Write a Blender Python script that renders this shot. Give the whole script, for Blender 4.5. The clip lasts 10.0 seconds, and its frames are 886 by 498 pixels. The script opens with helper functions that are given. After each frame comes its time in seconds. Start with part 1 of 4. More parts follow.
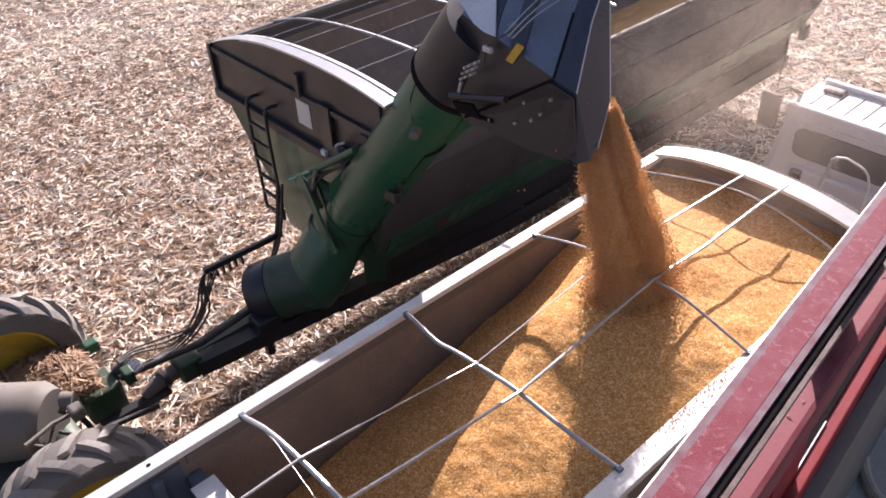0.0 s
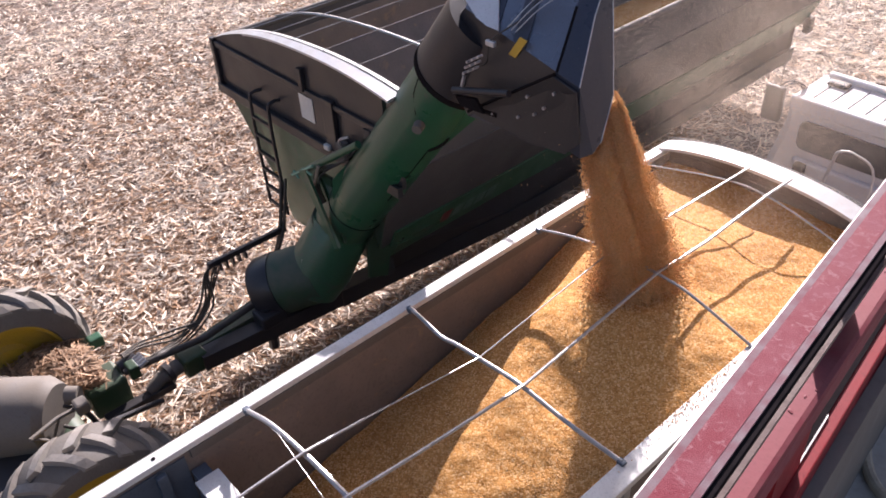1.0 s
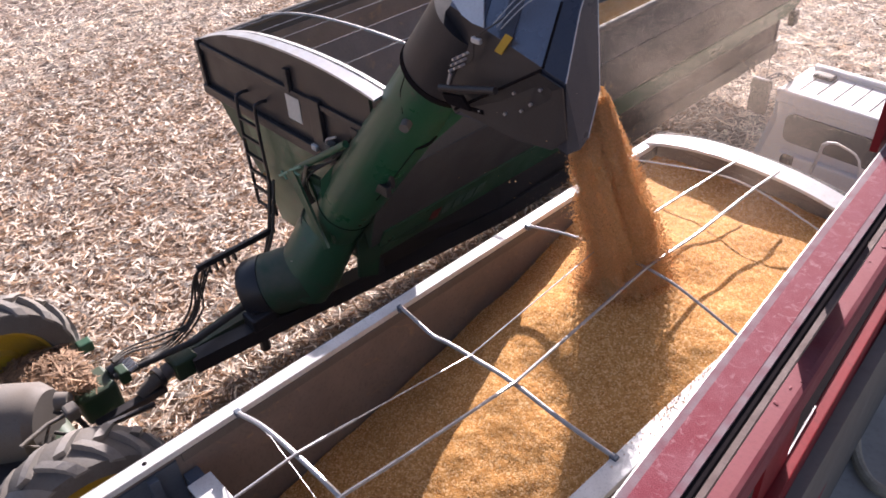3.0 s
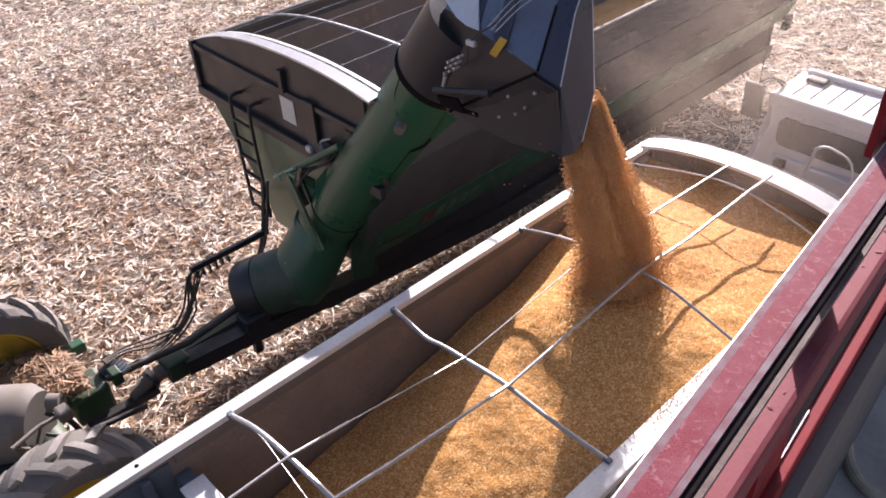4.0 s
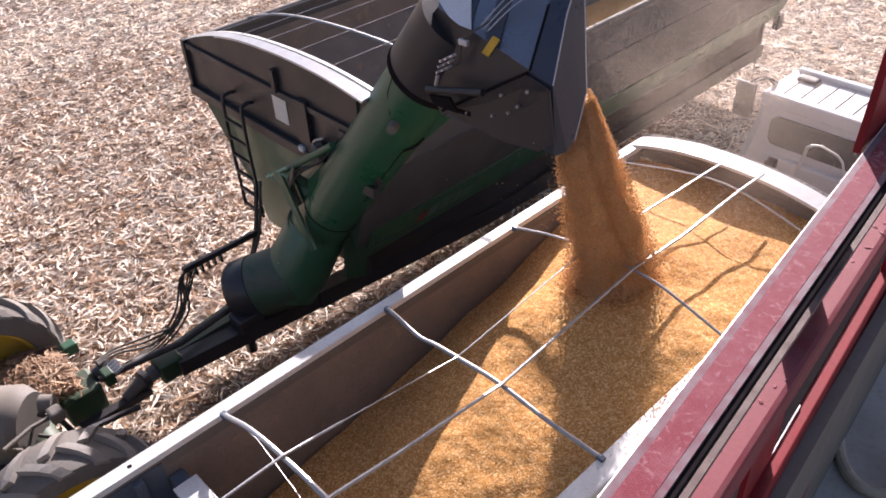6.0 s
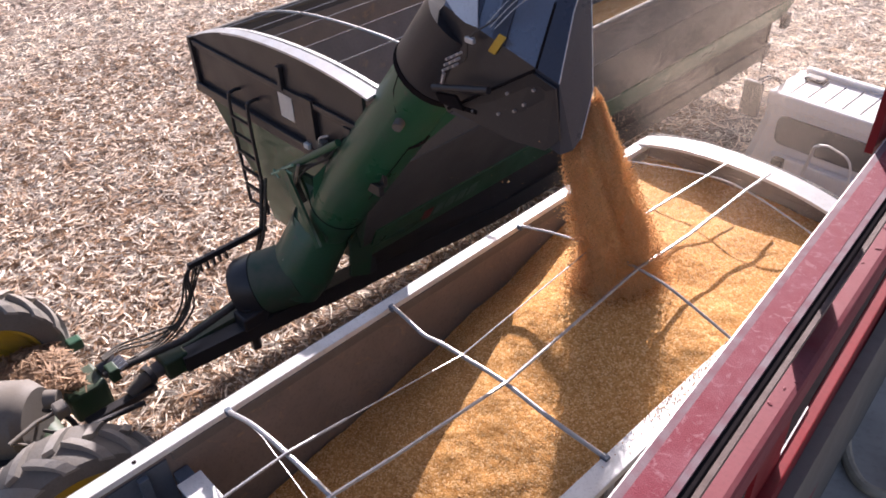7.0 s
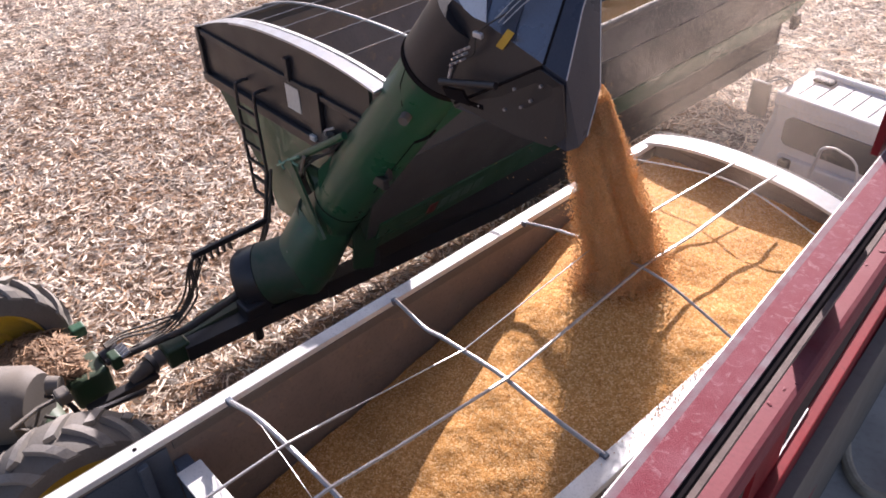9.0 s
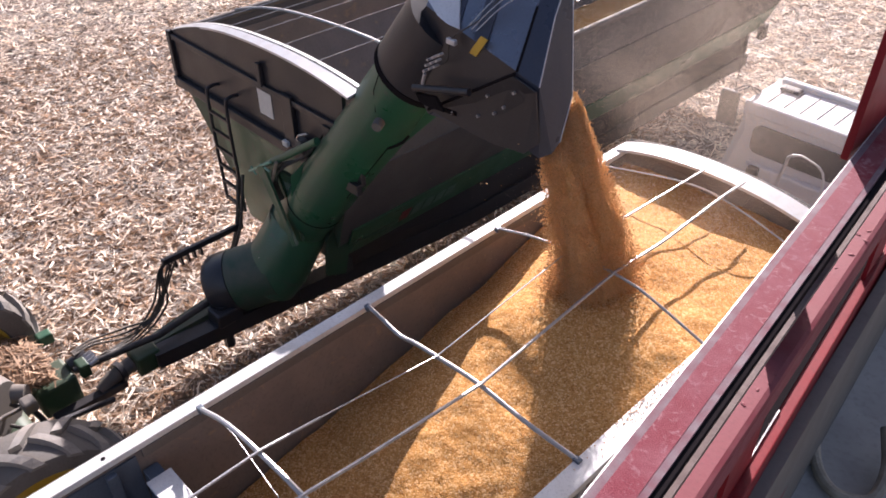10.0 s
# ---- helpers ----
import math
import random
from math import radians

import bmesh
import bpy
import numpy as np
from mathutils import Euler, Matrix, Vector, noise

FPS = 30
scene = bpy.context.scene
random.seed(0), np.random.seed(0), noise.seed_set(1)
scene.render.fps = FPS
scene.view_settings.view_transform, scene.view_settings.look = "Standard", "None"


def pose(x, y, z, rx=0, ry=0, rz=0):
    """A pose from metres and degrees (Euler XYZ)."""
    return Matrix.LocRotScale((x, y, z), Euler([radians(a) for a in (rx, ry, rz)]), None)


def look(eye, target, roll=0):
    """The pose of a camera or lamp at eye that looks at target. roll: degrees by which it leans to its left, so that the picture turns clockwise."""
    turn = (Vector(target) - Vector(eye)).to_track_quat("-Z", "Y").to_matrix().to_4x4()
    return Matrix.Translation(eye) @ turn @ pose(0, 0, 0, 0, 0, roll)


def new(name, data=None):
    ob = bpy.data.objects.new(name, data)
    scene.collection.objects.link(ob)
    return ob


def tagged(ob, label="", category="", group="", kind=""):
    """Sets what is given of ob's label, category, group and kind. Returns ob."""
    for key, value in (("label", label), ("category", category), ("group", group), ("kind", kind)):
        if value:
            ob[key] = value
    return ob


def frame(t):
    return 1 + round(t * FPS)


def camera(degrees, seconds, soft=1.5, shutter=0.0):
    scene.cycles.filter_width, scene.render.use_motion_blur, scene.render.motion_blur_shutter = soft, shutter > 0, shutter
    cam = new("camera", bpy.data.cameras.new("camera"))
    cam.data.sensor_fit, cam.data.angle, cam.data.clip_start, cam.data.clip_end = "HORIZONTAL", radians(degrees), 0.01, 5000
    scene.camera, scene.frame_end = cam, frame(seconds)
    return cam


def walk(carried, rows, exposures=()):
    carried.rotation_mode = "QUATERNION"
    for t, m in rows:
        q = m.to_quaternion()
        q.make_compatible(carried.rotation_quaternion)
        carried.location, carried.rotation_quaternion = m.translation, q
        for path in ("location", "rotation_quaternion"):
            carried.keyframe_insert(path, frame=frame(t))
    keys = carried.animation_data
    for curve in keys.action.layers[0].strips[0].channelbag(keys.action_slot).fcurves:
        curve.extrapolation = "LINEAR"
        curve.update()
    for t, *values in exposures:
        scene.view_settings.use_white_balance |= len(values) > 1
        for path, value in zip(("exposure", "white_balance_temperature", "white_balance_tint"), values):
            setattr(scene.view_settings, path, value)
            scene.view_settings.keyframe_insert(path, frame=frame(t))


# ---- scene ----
cam = camera(57.3, 10.0, 1.75)
PATH = [
    (0, 4.334, -1.559, 7.482, -36.75, -3.12, 49.63),
    (0.5, 4.337, -1.557, 7.484, -37.04, -3.37, 49.88),
    (1, 4.337, -1.558, 7.484, -37.14, -3.41, 49.97),
    (1.5, 4.337, -1.545, 7.476, -37.19, -3.47, 49.89),
    (2, 4.341, -1.540, 7.475, -37.24, -4.00, 49.70),
    (2.5, 4.342, -1.542, 7.475, -37.31, -4.13, 49.41),
    (4, 4.338, -1.543, 7.477, -37.17, -3.41, 48.62),
    (4.5, 4.340, -1.544, 7.476, -37.23, -3.20, 48.38),
    (5, 4.346, -1.546, 7.473, -37.24, -3.19, 48.21),
    (5.5, 4.346, -1.546, 7.475, -37.21, -3.23, 48.01),
    (7, 4.336, -1.546, 7.472, -37.34, -3.14, 48.44),
    (7.5, 4.336, -1.542, 7.471, -37.62, -3.13, 48.99),
    (8, 4.342, -1.542, 7.473, -37.88, -3.41, 49.34),
    (8.5, 4.344, -1.545, 7.474, -37.84, -2.98, 49.40),
    (9, 4.338, -1.545, 7.470, -37.69, -2.19, 48.81),
    (9.5, 4.336, -1.552, 7.464, -37.54, -0.86, 47.39),
    (10, 4.336, -1.554, 7.466, -37.27, -0.69, 46.35),
]
walk(cam, [(t, pose(x, y, z, 0, 0, yaw) @ pose(0, 0, 0, 90 + pitch) @ pose(0, 0, 0, 0, 0, roll))
           for t, x, y, z, pitch, roll, yaw in PATH], [(0, 1.2, 6300, 24), (10, 1.2, 6300, 24)])

# ---- light ----
SUN_EL, SUN_X, SUN_Y = 25.5, -0.585, 0.811      # low autumn sun beyond the cart
el = radians(SUN_EL)
to_sun = Vector((SUN_X * math.cos(el), SUN_Y * math.cos(el), math.sin(el))).normalized()
world = bpy.data.worlds.new("sky")
scene.world = world
world.use_nodes = True
wn = world.node_tree
sky = wn.nodes.new("ShaderNodeTexSky")
sky.sky_type, sky.sun_disc = "NISHITA", False
sky.sun_elevation, sky.sun_rotation = el, math.atan2(to_sun.x, to_sun.y)
sky.dust_density = 2.5
wn.links.new(sky.outputs[0], wn.nodes["Background"].inputs[0])
wn.nodes["Background"].inputs[1].default_value = 0.068
sun = new("sun", bpy.data.lights.new("sun", "SUN"))
sun.data.energy, sun.data.angle, sun.data.color = 5.0, radians(0.6), (1.0, 0.95, 0.89)
sun.matrix_world = look(to_sun * 40, (0, 0, 0))


# ---- materials ----
def material(name, colour, rough=0.6, metal=0.0, second=None, scale=6.0, amount=0.5, fine=60.0, bump=0.15,
             dust=0.0, dust_colour=(0.34, 0.27, 0.20), per="", spread=0.0, coat=0.0, spec=0.5, worn=None, worn_scale=40.0, worn_at=0.56):
    """A painted, dusty or natural surface: two colours mixed by stains, fine grain, dust on what faces up, relief."""
    m = bpy.data.materials.new(name)
    m.use_nodes = True
    nt = m.node_tree
    n, l = nt.nodes, nt.links
    b = n["Principled BSDF"]
    b.inputs["Metallic"].default_value = metal
    b.inputs["Coat Weight"].default_value = coat
    b.inputs["Specular IOR Level"].default_value = spec
    co = n.new("ShaderNodeTexCoord").outputs["Object"]
    big, small = n.new("ShaderNodeTexNoise"), n.new("ShaderNodeTexNoise")
    for tex, s, d in ((big, scale, 6), (small, fine, 4)):
        tex.inputs["Scale"].default_value, tex.inputs["Detail"].default_value = s, d
        l.new(co, tex.inputs["Vector"])
    second = second or tuple(c * 0.72 for c in colour)

    def mix(a, c, fac):
        x = n.new("ShaderNodeMix")
        x.data_type = "RGBA"
        for sock, v in ((x.inputs[6], a), (x.inputs[7], c)):
            if isinstance(v, tuple):
                sock.default_value = (*v, 1)
            else:
                l.new(v, sock)
        l.new(fac, x.inputs[0])
        return x.outputs[2]

    def ramp(src, lo, hi, top=1.0):
        x = n.new("ShaderNodeMapRange")
        x.inputs[1].default_value, x.inputs[2].default_value, x.inputs[4].default_value = lo, hi, top
        l.new(src, x.inputs[0])
        return x.outputs[0]

    col = mix(colour, second, ramp(big.outputs["Fac"], 0.5 - 0.35 * (1 - amount), 0.5 + 0.3, amount + 0.3))
    col = mix(col, tuple(c * 0.6 for c in colour), ramp(small.outputs["Fac"], 0.52, 0.75, 0.6))
    if worn:
        scuff = n.new("ShaderNodeTexNoise")
        scuff.inputs["Scale"].default_value, scuff.inputs["Detail"].default_value, scuff.inputs["Distortion"].default_value = worn_scale, 9, 1.2
        scuff.inputs["Roughness"].default_value = 0.68
        l.new(co, scuff.inputs["Vector"])
        col = mix(col, worn, ramp(scuff.outputs["Fac"], worn_at, worn_at + 0.09, 0.85))
    if per:
        info = n.new("ShaderNodeObjectInfo").outputs["Random"] if per == "object" else n.new("ShaderNodeNewGeometry").outputs["Random Per Island"]
        hsv = n.new("ShaderNodeHueSaturation")
        l.new(col, hsv.inputs["Color"])
        l.new(ramp(info, 0, 1, 1), hsv.inputs["Value"])
        hsv.inputs["Value"].links[0].from_node.inputs[3].default_value = 1 - spread
        hsv.inputs["Value"].links[0].from_node.inputs[4].default_value = 1 + spread
        col = hsv.outputs[0]
    rough_out = ramp(big.outputs["Fac"], 0.3, 0.7, min(1.0, rough + 0.12))
    rough_out.node.inputs[3].default_value = max(0.02, rough - 0.1)
    if dust:
        geo = n.new("ShaderNodeNewGeometry")
        sep = n.new("ShaderNodeSeparateXYZ")
        l.new(geo.outputs["Normal"], sep.inputs[0])
        up = ramp(sep.outputs["Z"], -0.6, 1.0, 1.0)
        mul = n.new("ShaderNodeMath")
        mul.operation = "MULTIPLY"
        l.new(up, mul.inputs[0])
        l.new(ramp(big.outputs["Fac"], 0.2, 0.75, dust), mul.inputs[1])
        col = mix(col, dust_colour, mul.outputs[0])
    l.new(col, b.inputs["Base Color"])
    l.new(rough_out, b.inputs["Roughness"])
    bp = n.new("ShaderNodeBump")
    bp.inputs["Strength"].default_value, bp.inputs["Distance"].default_value = bump, 0.01
    l.new(small.outputs["Fac"], bp.inputs["Height"])
    l.new(bp.outputs[0], b.inputs["Normal"])
    return m


def grain_material(name):
    """Heaped maize: single kernels by cells about a centimetre wide, yellow with paler tips and some dark ones."""
    m = bpy.data.materials.new(name)
    m.use_nodes = True
    nt = m.node_tree
    n, l = nt.nodes, nt.links
    b = n["Principled BSDF"]
    co = n.new("ShaderNodeTexCoord").outputs["Object"]
    v = n.new("ShaderNodeTexVoronoi")
    v.inputs["Scale"].default_value = 75
    l.new(co, v.inputs["Vector"])
    r = n.new("ShaderNodeValToRGB")
    sep = n.new("ShaderNodeSeparateColor")
    l.new(v.outputs["Color"], sep.inputs[0])
    l.new(sep.outputs[0], r.inputs[0])
    e = r.color_ramp.elements
    e[0].color, e[0].position = (0.46, 0.19, 0.050, 1), 0.0
    e[1].color, e[1].position = (0.88, 0.58, 0.29, 1), 1.0
    for p, c in ((0.25, (0.60, 0.285, 0.080, 1)), (0.7, (0.70, 0.365, 0.122, 1))):
        x = e.new(p)
        x.color = c
    big = n.new("ShaderNodeTexNoise")
    big.inputs["Scale"].default_value, big.inputs["Detail"].default_value = 3.5, 7
    l.new(co, big.inputs["Vector"])
    mx = n.new("ShaderNodeMix")
    mx.data_type, mx.blend_type = "RGBA", "MULTIPLY"
    mr = n.new("ShaderNodeMapRange")
    mr.inputs[1].default_value, mr.inputs[2].default_value, mr.inputs[3].default_value, mr.inputs[4].default_value = 0.3, 0.7, 0.96, 1.06
    l.new(big.outputs["Fac"], mr.inputs[0])
    cmb = n.new("ShaderNodeCombineColor")
    for i in range(3):
        l.new(mr.outputs[0], cmb.inputs[i])
    mx.inputs[0].default_value = 1.0
    l.new(r.outputs[0], mx.inputs[6])
    l.new(cmb.outputs[0], mx.inputs[7])
    l.new(mx.outputs[2], b.inputs["Base Color"])
    b.inputs["Roughness"].default_value, b.inputs["Specular IOR Level"].default_value = 0.8, 0.12
    bp = n.new("ShaderNodeBump")
    bp.invert = True
    bp.inputs["Strength"].default_value, bp.inputs["Distance"].default_value = 0.45, 0.005
    l.new(v.outputs["Distance"], bp.inputs["Height"])
    l.new(bp.outputs[0], b.inputs["Normal"])
    return m


def glass_material(name):
    m = bpy.data.materials.new(name)
    m.use_nodes = True
    b = m.node_tree.nodes["Principled BSDF"]
    b.inputs["Base Color"].default_value = (0.10, 0.10, 0.10, 1)
    b.inputs["Roughness"].default_value, b.inputs["Coat Weight"].default_value = 0.3, 0.3
    return m


def leafy(m, share):
    """Lets sunlight through thin dry leaves."""
    n, l = m.node_tree.nodes, m.node_tree.links
    b, out = n["Principled BSDF"], n["Material Output"]
    tr, mx = n.new("ShaderNodeBsdfTranslucent"), n.new("ShaderNodeMixShader")
    l.new(b.inputs["Base Color"].links[0].from_socket, tr.inputs["Color"])
    mx.inputs[0].default_value = share
    l.new(b.outputs[0], mx.inputs[1])
    l.new(tr.outputs[0], mx.inputs[2])
    l.new(mx.outputs[0], out.inputs["Surface"])
    return m


SOIL = material("soil with chaff", (0.25, 0.18, 0.135), 0.95, second=(0.14, 0.095, 0.07), scale=1.4, fine=45, bump=1.0)
STRAW = material("dry maize residue", (0.88, 0.78, 0.655), 0.7, second=(0.54, 0.39, 0.275), scale=1.7, amount=0.7, fine=80, per="island", spread=0.70)
STRAW_OLD = leafy(material("tan chopped straw", (0.44, 0.29, 0.18), 0.75, second=(0.27, 0.16, 0.09), scale=3, fine=80, per="island", spread=0.5), 0.3)
leafy(STRAW, 0.27)
GRAIN = grain_material("maize kernels")
POUR = leafy(material("pouring maize", (0.82, 0.53, 0.25), 0.8, second=(0.70, 0.42, 0.17), scale=9, amount=0.6, fine=70, bump=0.5, spec=0.15), 0.25)
KERNEL = leafy(material("loose maize kernel", (0.84, 0.58, 0.30), 0.7, second=(0.76, 0.47, 0.20), per="island", spread=0.13, fine=200, spec=0.2), 0.3)
DUST = leafy(material("airborne grain dust", (0.80, 0.68, 0.56), 0.9, second=(0.72, 0.58, 0.46), per="island", spread=0.2, spec=0.1), 0.5)
STEEL = material("galvanised steel rim", (0.62, 0.64, 0.66), 0.38, 0.55, second=(0.50, 0.51, 0.52), scale=5, fine=90, bump=0.05, dust=0.25)
WHITE_RIM = material("worn white paint", (0.80, 0.80, 0.78), 0.45, second=(0.66, 0.64, 0.60), scale=4, fine=70, bump=0.06, dust=0.15, worn=(0.45, 0.38, 0.32), worn_scale=14, worn_at=0.64)
WALL = material("dusty steel wall", (0.23, 0.19, 0.165), 0.7, 0.0, second=(0.16, 0.135, 0.12), scale=2.2, fine=35, bump=0.15, worn=(0.30, 0.22, 0.15), worn_scale=3.5, worn_at=0.58)
BLUE_STEEL = material("dull grey blue steel", (0.13, 0.16, 0.20), 0.5, 0.3, second=(0.10, 0.12, 0.15), scale=3, fine=50, bump=0.08)
ROD = material("bare steel rod", (0.50, 0.50, 0.52), 0.4, 0.6, second=(0.36, 0.33, 0.30), scale=9, fine=90)
GREEN = material("green paint under dust", (0.016, 0.105, 0.048), 0.36, second=(0.032, 0.095, 0.055), scale=2.5, fine=70, bump=0.06, dust=0.17, worn=(0.05, 0.085, 0.055), worn_scale=5, worn_at=0.57, coat=0.25)
GREEN_LIGHT = material("worn pale green paint", (0.22, 0.42, 0.30), 0.5, fine=120)
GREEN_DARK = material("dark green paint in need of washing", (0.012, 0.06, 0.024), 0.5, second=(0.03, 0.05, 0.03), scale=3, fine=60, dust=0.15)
GREEN_DULL = material("chaff covered green paint", (0.022, 0.07, 0.036), 0.6, second=(0.06, 0.065, 0.048), scale=4, fine=60, dust=0.3)
BLACK = material("matt black paint", (0.027, 0.025, 0.028), 0.38, second=(0.040, 0.037, 0.039), scale=2.5, fine=60, bump=0.06, dust=0.03, worn=(0.042, 0.038, 0.037), worn_scale=7, worn_at=0.60)
# base grey lifted to stand for the airborne haze before the cart side
BLACK_HAZED = material("black sheet with haze in its grey", (0.095, 0.088, 0.086), 0.65, second=(0.060, 0.056, 0.056), scale=1.2, fine=40, bump=0.06)
HOSE_TAN = material("dusty hose", (0.42, 0.35, 0.26), 0.7, second=(0.07, 0.06, 0.052), scale=14, fine=120)
BLACK_METAL = material("dark blue grey sheet", (0.046, 0.055, 0.082), 0.33, 0.2, second=(0.05, 0.055, 0.07), scale=3, fine=60, bump=0.05, dust=0.12, coat=0.3)
# the blue skylight on the hood's upper facets is part of this base colour
BLUE_SHEEN = material("hood sheet with sky sheen in its colour", (0.20, 0.23, 0.28), 0.28, 0.5, second=(0.15, 0.17, 0.22), scale=3, fine=70, bump=0.04, dust=0.1)
HOSE = material("black rubber hose", (0.025, 0.024, 0.023), 0.55, second=(0.05, 0.045, 0.04), scale=8, dust=0.2)
TYRE = material("dusty tyre rubber", (0.25, 0.235, 0.215), 0.85, second=(0.18, 0.168, 0.153), scale=4, fine=40, bump=0.3, dust=0.35)
TYRE_DARK = material("dark tyre groove", (0.14, 0.13, 0.118), 0.9, second=(0.09, 0.083, 0.075), scale=5, fine=40, bump=0.3, dust=0.2)
YELLOW = material("yellow wheel paint", (0.55, 0.36, 0.02), 0.5, second=(0.38, 0.25, 0.04), scale=4, fine=60, dust=0.4)
DECAL = material("yellow warning sticker", (0.68, 0.42, 0.04), 0.5, fine=150)
SIGN = material("white sticker", (0.72, 0.70, 0.64), 0.5, second=(0.6, 0.56, 0.5), scale=8)
GREY_DUST = material("dust coated grey metal", (0.15, 0.135, 0.12), 0.8, second=(0.11, 0.10, 0.088), scale=4, fine=50, dust=0.3)
CAB = material("white truck paint", (0.74, 0.76, 0.78), 0.35, second=(0.62, 0.63, 0.64), scale=2, fine=60, bump=0.04, dust=0.15, coat=0.2)
TARP = material("dark dusty tarp", (0.05, 0.045, 0.042), 0.8, second=(0.08, 0.07, 0.062), scale=5)
GLASS = glass_material("dusty dark cab glass")
RED = material("faded red paint", (0.19, 0.022, 0.034), 0.65, second=(0.22, 0.05, 0.06), scale=25, fine=160, bump=0.04, dust=0.32, dust_colour=(0.27, 0.13, 0.125), spec=0.25)
RED_WORN = material("scuffed red paint", (0.17, 0.010, 0.024), 0.7, second=(0.25, 0.085, 0.10), scale=28, amount=0.6, fine=600, bump=0.16, dust=0.06, spec=0.14, worn=(0.27, 0.115, 0.13), worn_scale=70, worn_at=0.54, dust_colour=(0.36, 0.30, 0.31))
RED_GREY = material("worn grey red edge", (0.155, 0.105, 0.12), 0.7, 0.0, second=(0.16, 0.04, 0.055), scale=45, amount=0.6, fine=500, bump=0.05, spec=0.25)
TAN = material("dusty tan strip", (0.15, 0.105, 0.09), 0.8, second=(0.10, 0.07, 0.065), scale=30, fine=200)
RED_DEEP = material("glossy deep red paint", (0.22, 0.010, 0.014), 0.5, second=(0.17, 0.009, 0.013), scale=8, fine=90, bump=0.03, coat=0.05, spec=0.2)
EDGE = material("bare bright edge", (0.72, 0.68, 0.66), 0.35, 0.6, scale=20)
SEAM = material("black rubber seam", (0.02, 0.017, 0.018), 0.95, scale=12, spec=0.0)
DECK = material("grey deck plate", (0.42, 0.39, 0.35), 0.6, second=(0.25, 0.235, 0.22), scale=6, fine=50, bump=0.1, dust=0.2)
LETTER = material("pale green lettering", (0.12, 0.20, 0.15), 0.5, fine=100)
LETTER_RED = material("dull red lettering", (0.24, 0.05, 0.05), 0.5, fine=100)


# ---- building helpers ----
def mesh_of(bm, name, mat, smooth=False):
    me = bpy.data.meshes.new(name)
    bmesh.ops.recalc_face_normals(bm, faces=bm.faces)
    bm.to_mesh(me)
    bm.free()
    me.materials.append(mat)
    if smooth:
        for p in me.polygons:
            p.use_smooth = True
        me.set_sharp_from_angle(angle=radians(35))
    return me


def part(name, bm, mat, parent=None, label="", smooth=False):
    ob = new(name, mesh_of(bm, name, mat, smooth))
    if parent:
        ob.parent = parent
    if label:
        tagged(ob, label)
    return ob


def thing(name, label, category, at=(0, 0, 0), group="", kind=""):
    ob = new(name)
    ob.empty_display_size = 0.2
    ob.location = at
    return tagged(ob, label, category, group, kind)


def box(lo, hi, bevel=0.0, bm=None, m=None):
    bm = bm or bmesh.new()
    lo, hi = Vector(lo), Vector(hi)
    t = Matrix.Translation((lo + hi) / 2) @ Matrix.Diagonal((*(hi - lo), 1))
    made = bmesh.ops.create_cube(bm, size=1, matrix=(m @ t) if m else t)["verts"]
    if bevel:
        edges = list({e for v in made for e in v.link_edges})
        bmesh.ops.bevel(bm, geom=edges, offset=bevel, segments=2, affect="EDGES", profile=0.5)
    return bm


def rod(points, r, sides=8, bm=None, closed_ends=True):
    """A round bar along points."""
    bm = bm or bmesh.new()
    pts = [Vector(p) for p in points]
    rings, up = [], None
    for i, p in enumerate(pts):
        d = (pts[min(i + 1, len(pts) - 1)] - pts[max(i - 1, 0)]).normalized()
        if up is None:
            up = Vector((0, 0, 1)) if abs(d.z) < 0.9 else Vector((1, 0, 0))
        side = d.cross(up).normalized()
        up = side.cross(d).normalized()
        rr = r[i] if isinstance(r, (list, tuple)) else r
        rings.append([bm.verts.new(p + rr * (math.cos(a) * side + math.sin(a) * up))
                      for a in (2 * math.pi * k / sides for k in range(sides))])
    for a, b in zip(rings, rings[1:]):
        for k in range(sides):
            bm.faces.new((a[k], a[(k + 1) % sides], b[(k + 1) % sides], b[k]))
    if closed_ends:
        bm.faces.new(rings[0][::-1])
        bm.faces.new(rings[-1])
    return bm


def slab(corners, thick, bm=None, bevel=0.0):
    """A plate: the polygon of corners, given thickness along its normal, centred on it."""
    bm = bm or bmesh.new()
    c = [Vector(p) for p in corners]
    nrm = (c[1] - c[0]).cross(c[2] - c[0]).normalized() * thick / 2
    a, b = [bm.verts.new(p + nrm) for p in c], [bm.verts.new(p - nrm) for p in c]
    bm.faces.new(a)
    bm.faces.new(b[::-1])
    for i in range(len(c)):
        j = (i + 1) % len(c)
        bm.faces.new((a[i], b[i], b[j], a[j]))
    return bm


def loft(sections, bm=None, caps=True):
    """A skin over rings of equally many points."""
    bm = bm or bmesh.new()
    rings = [[bm.verts.new(p) for p in s] for s in sections]
    k = len(rings[0])
    for a, b in zip(rings, rings[1:]):
        for i in range(k):
            bm.faces.new((a[i], a[(i + 1) % k], b[(i + 1) % k], b[i]))
    if caps:
        bm.faces.new(rings[0][::-1])
        bm.faces.new(rings[-1])
    return bm


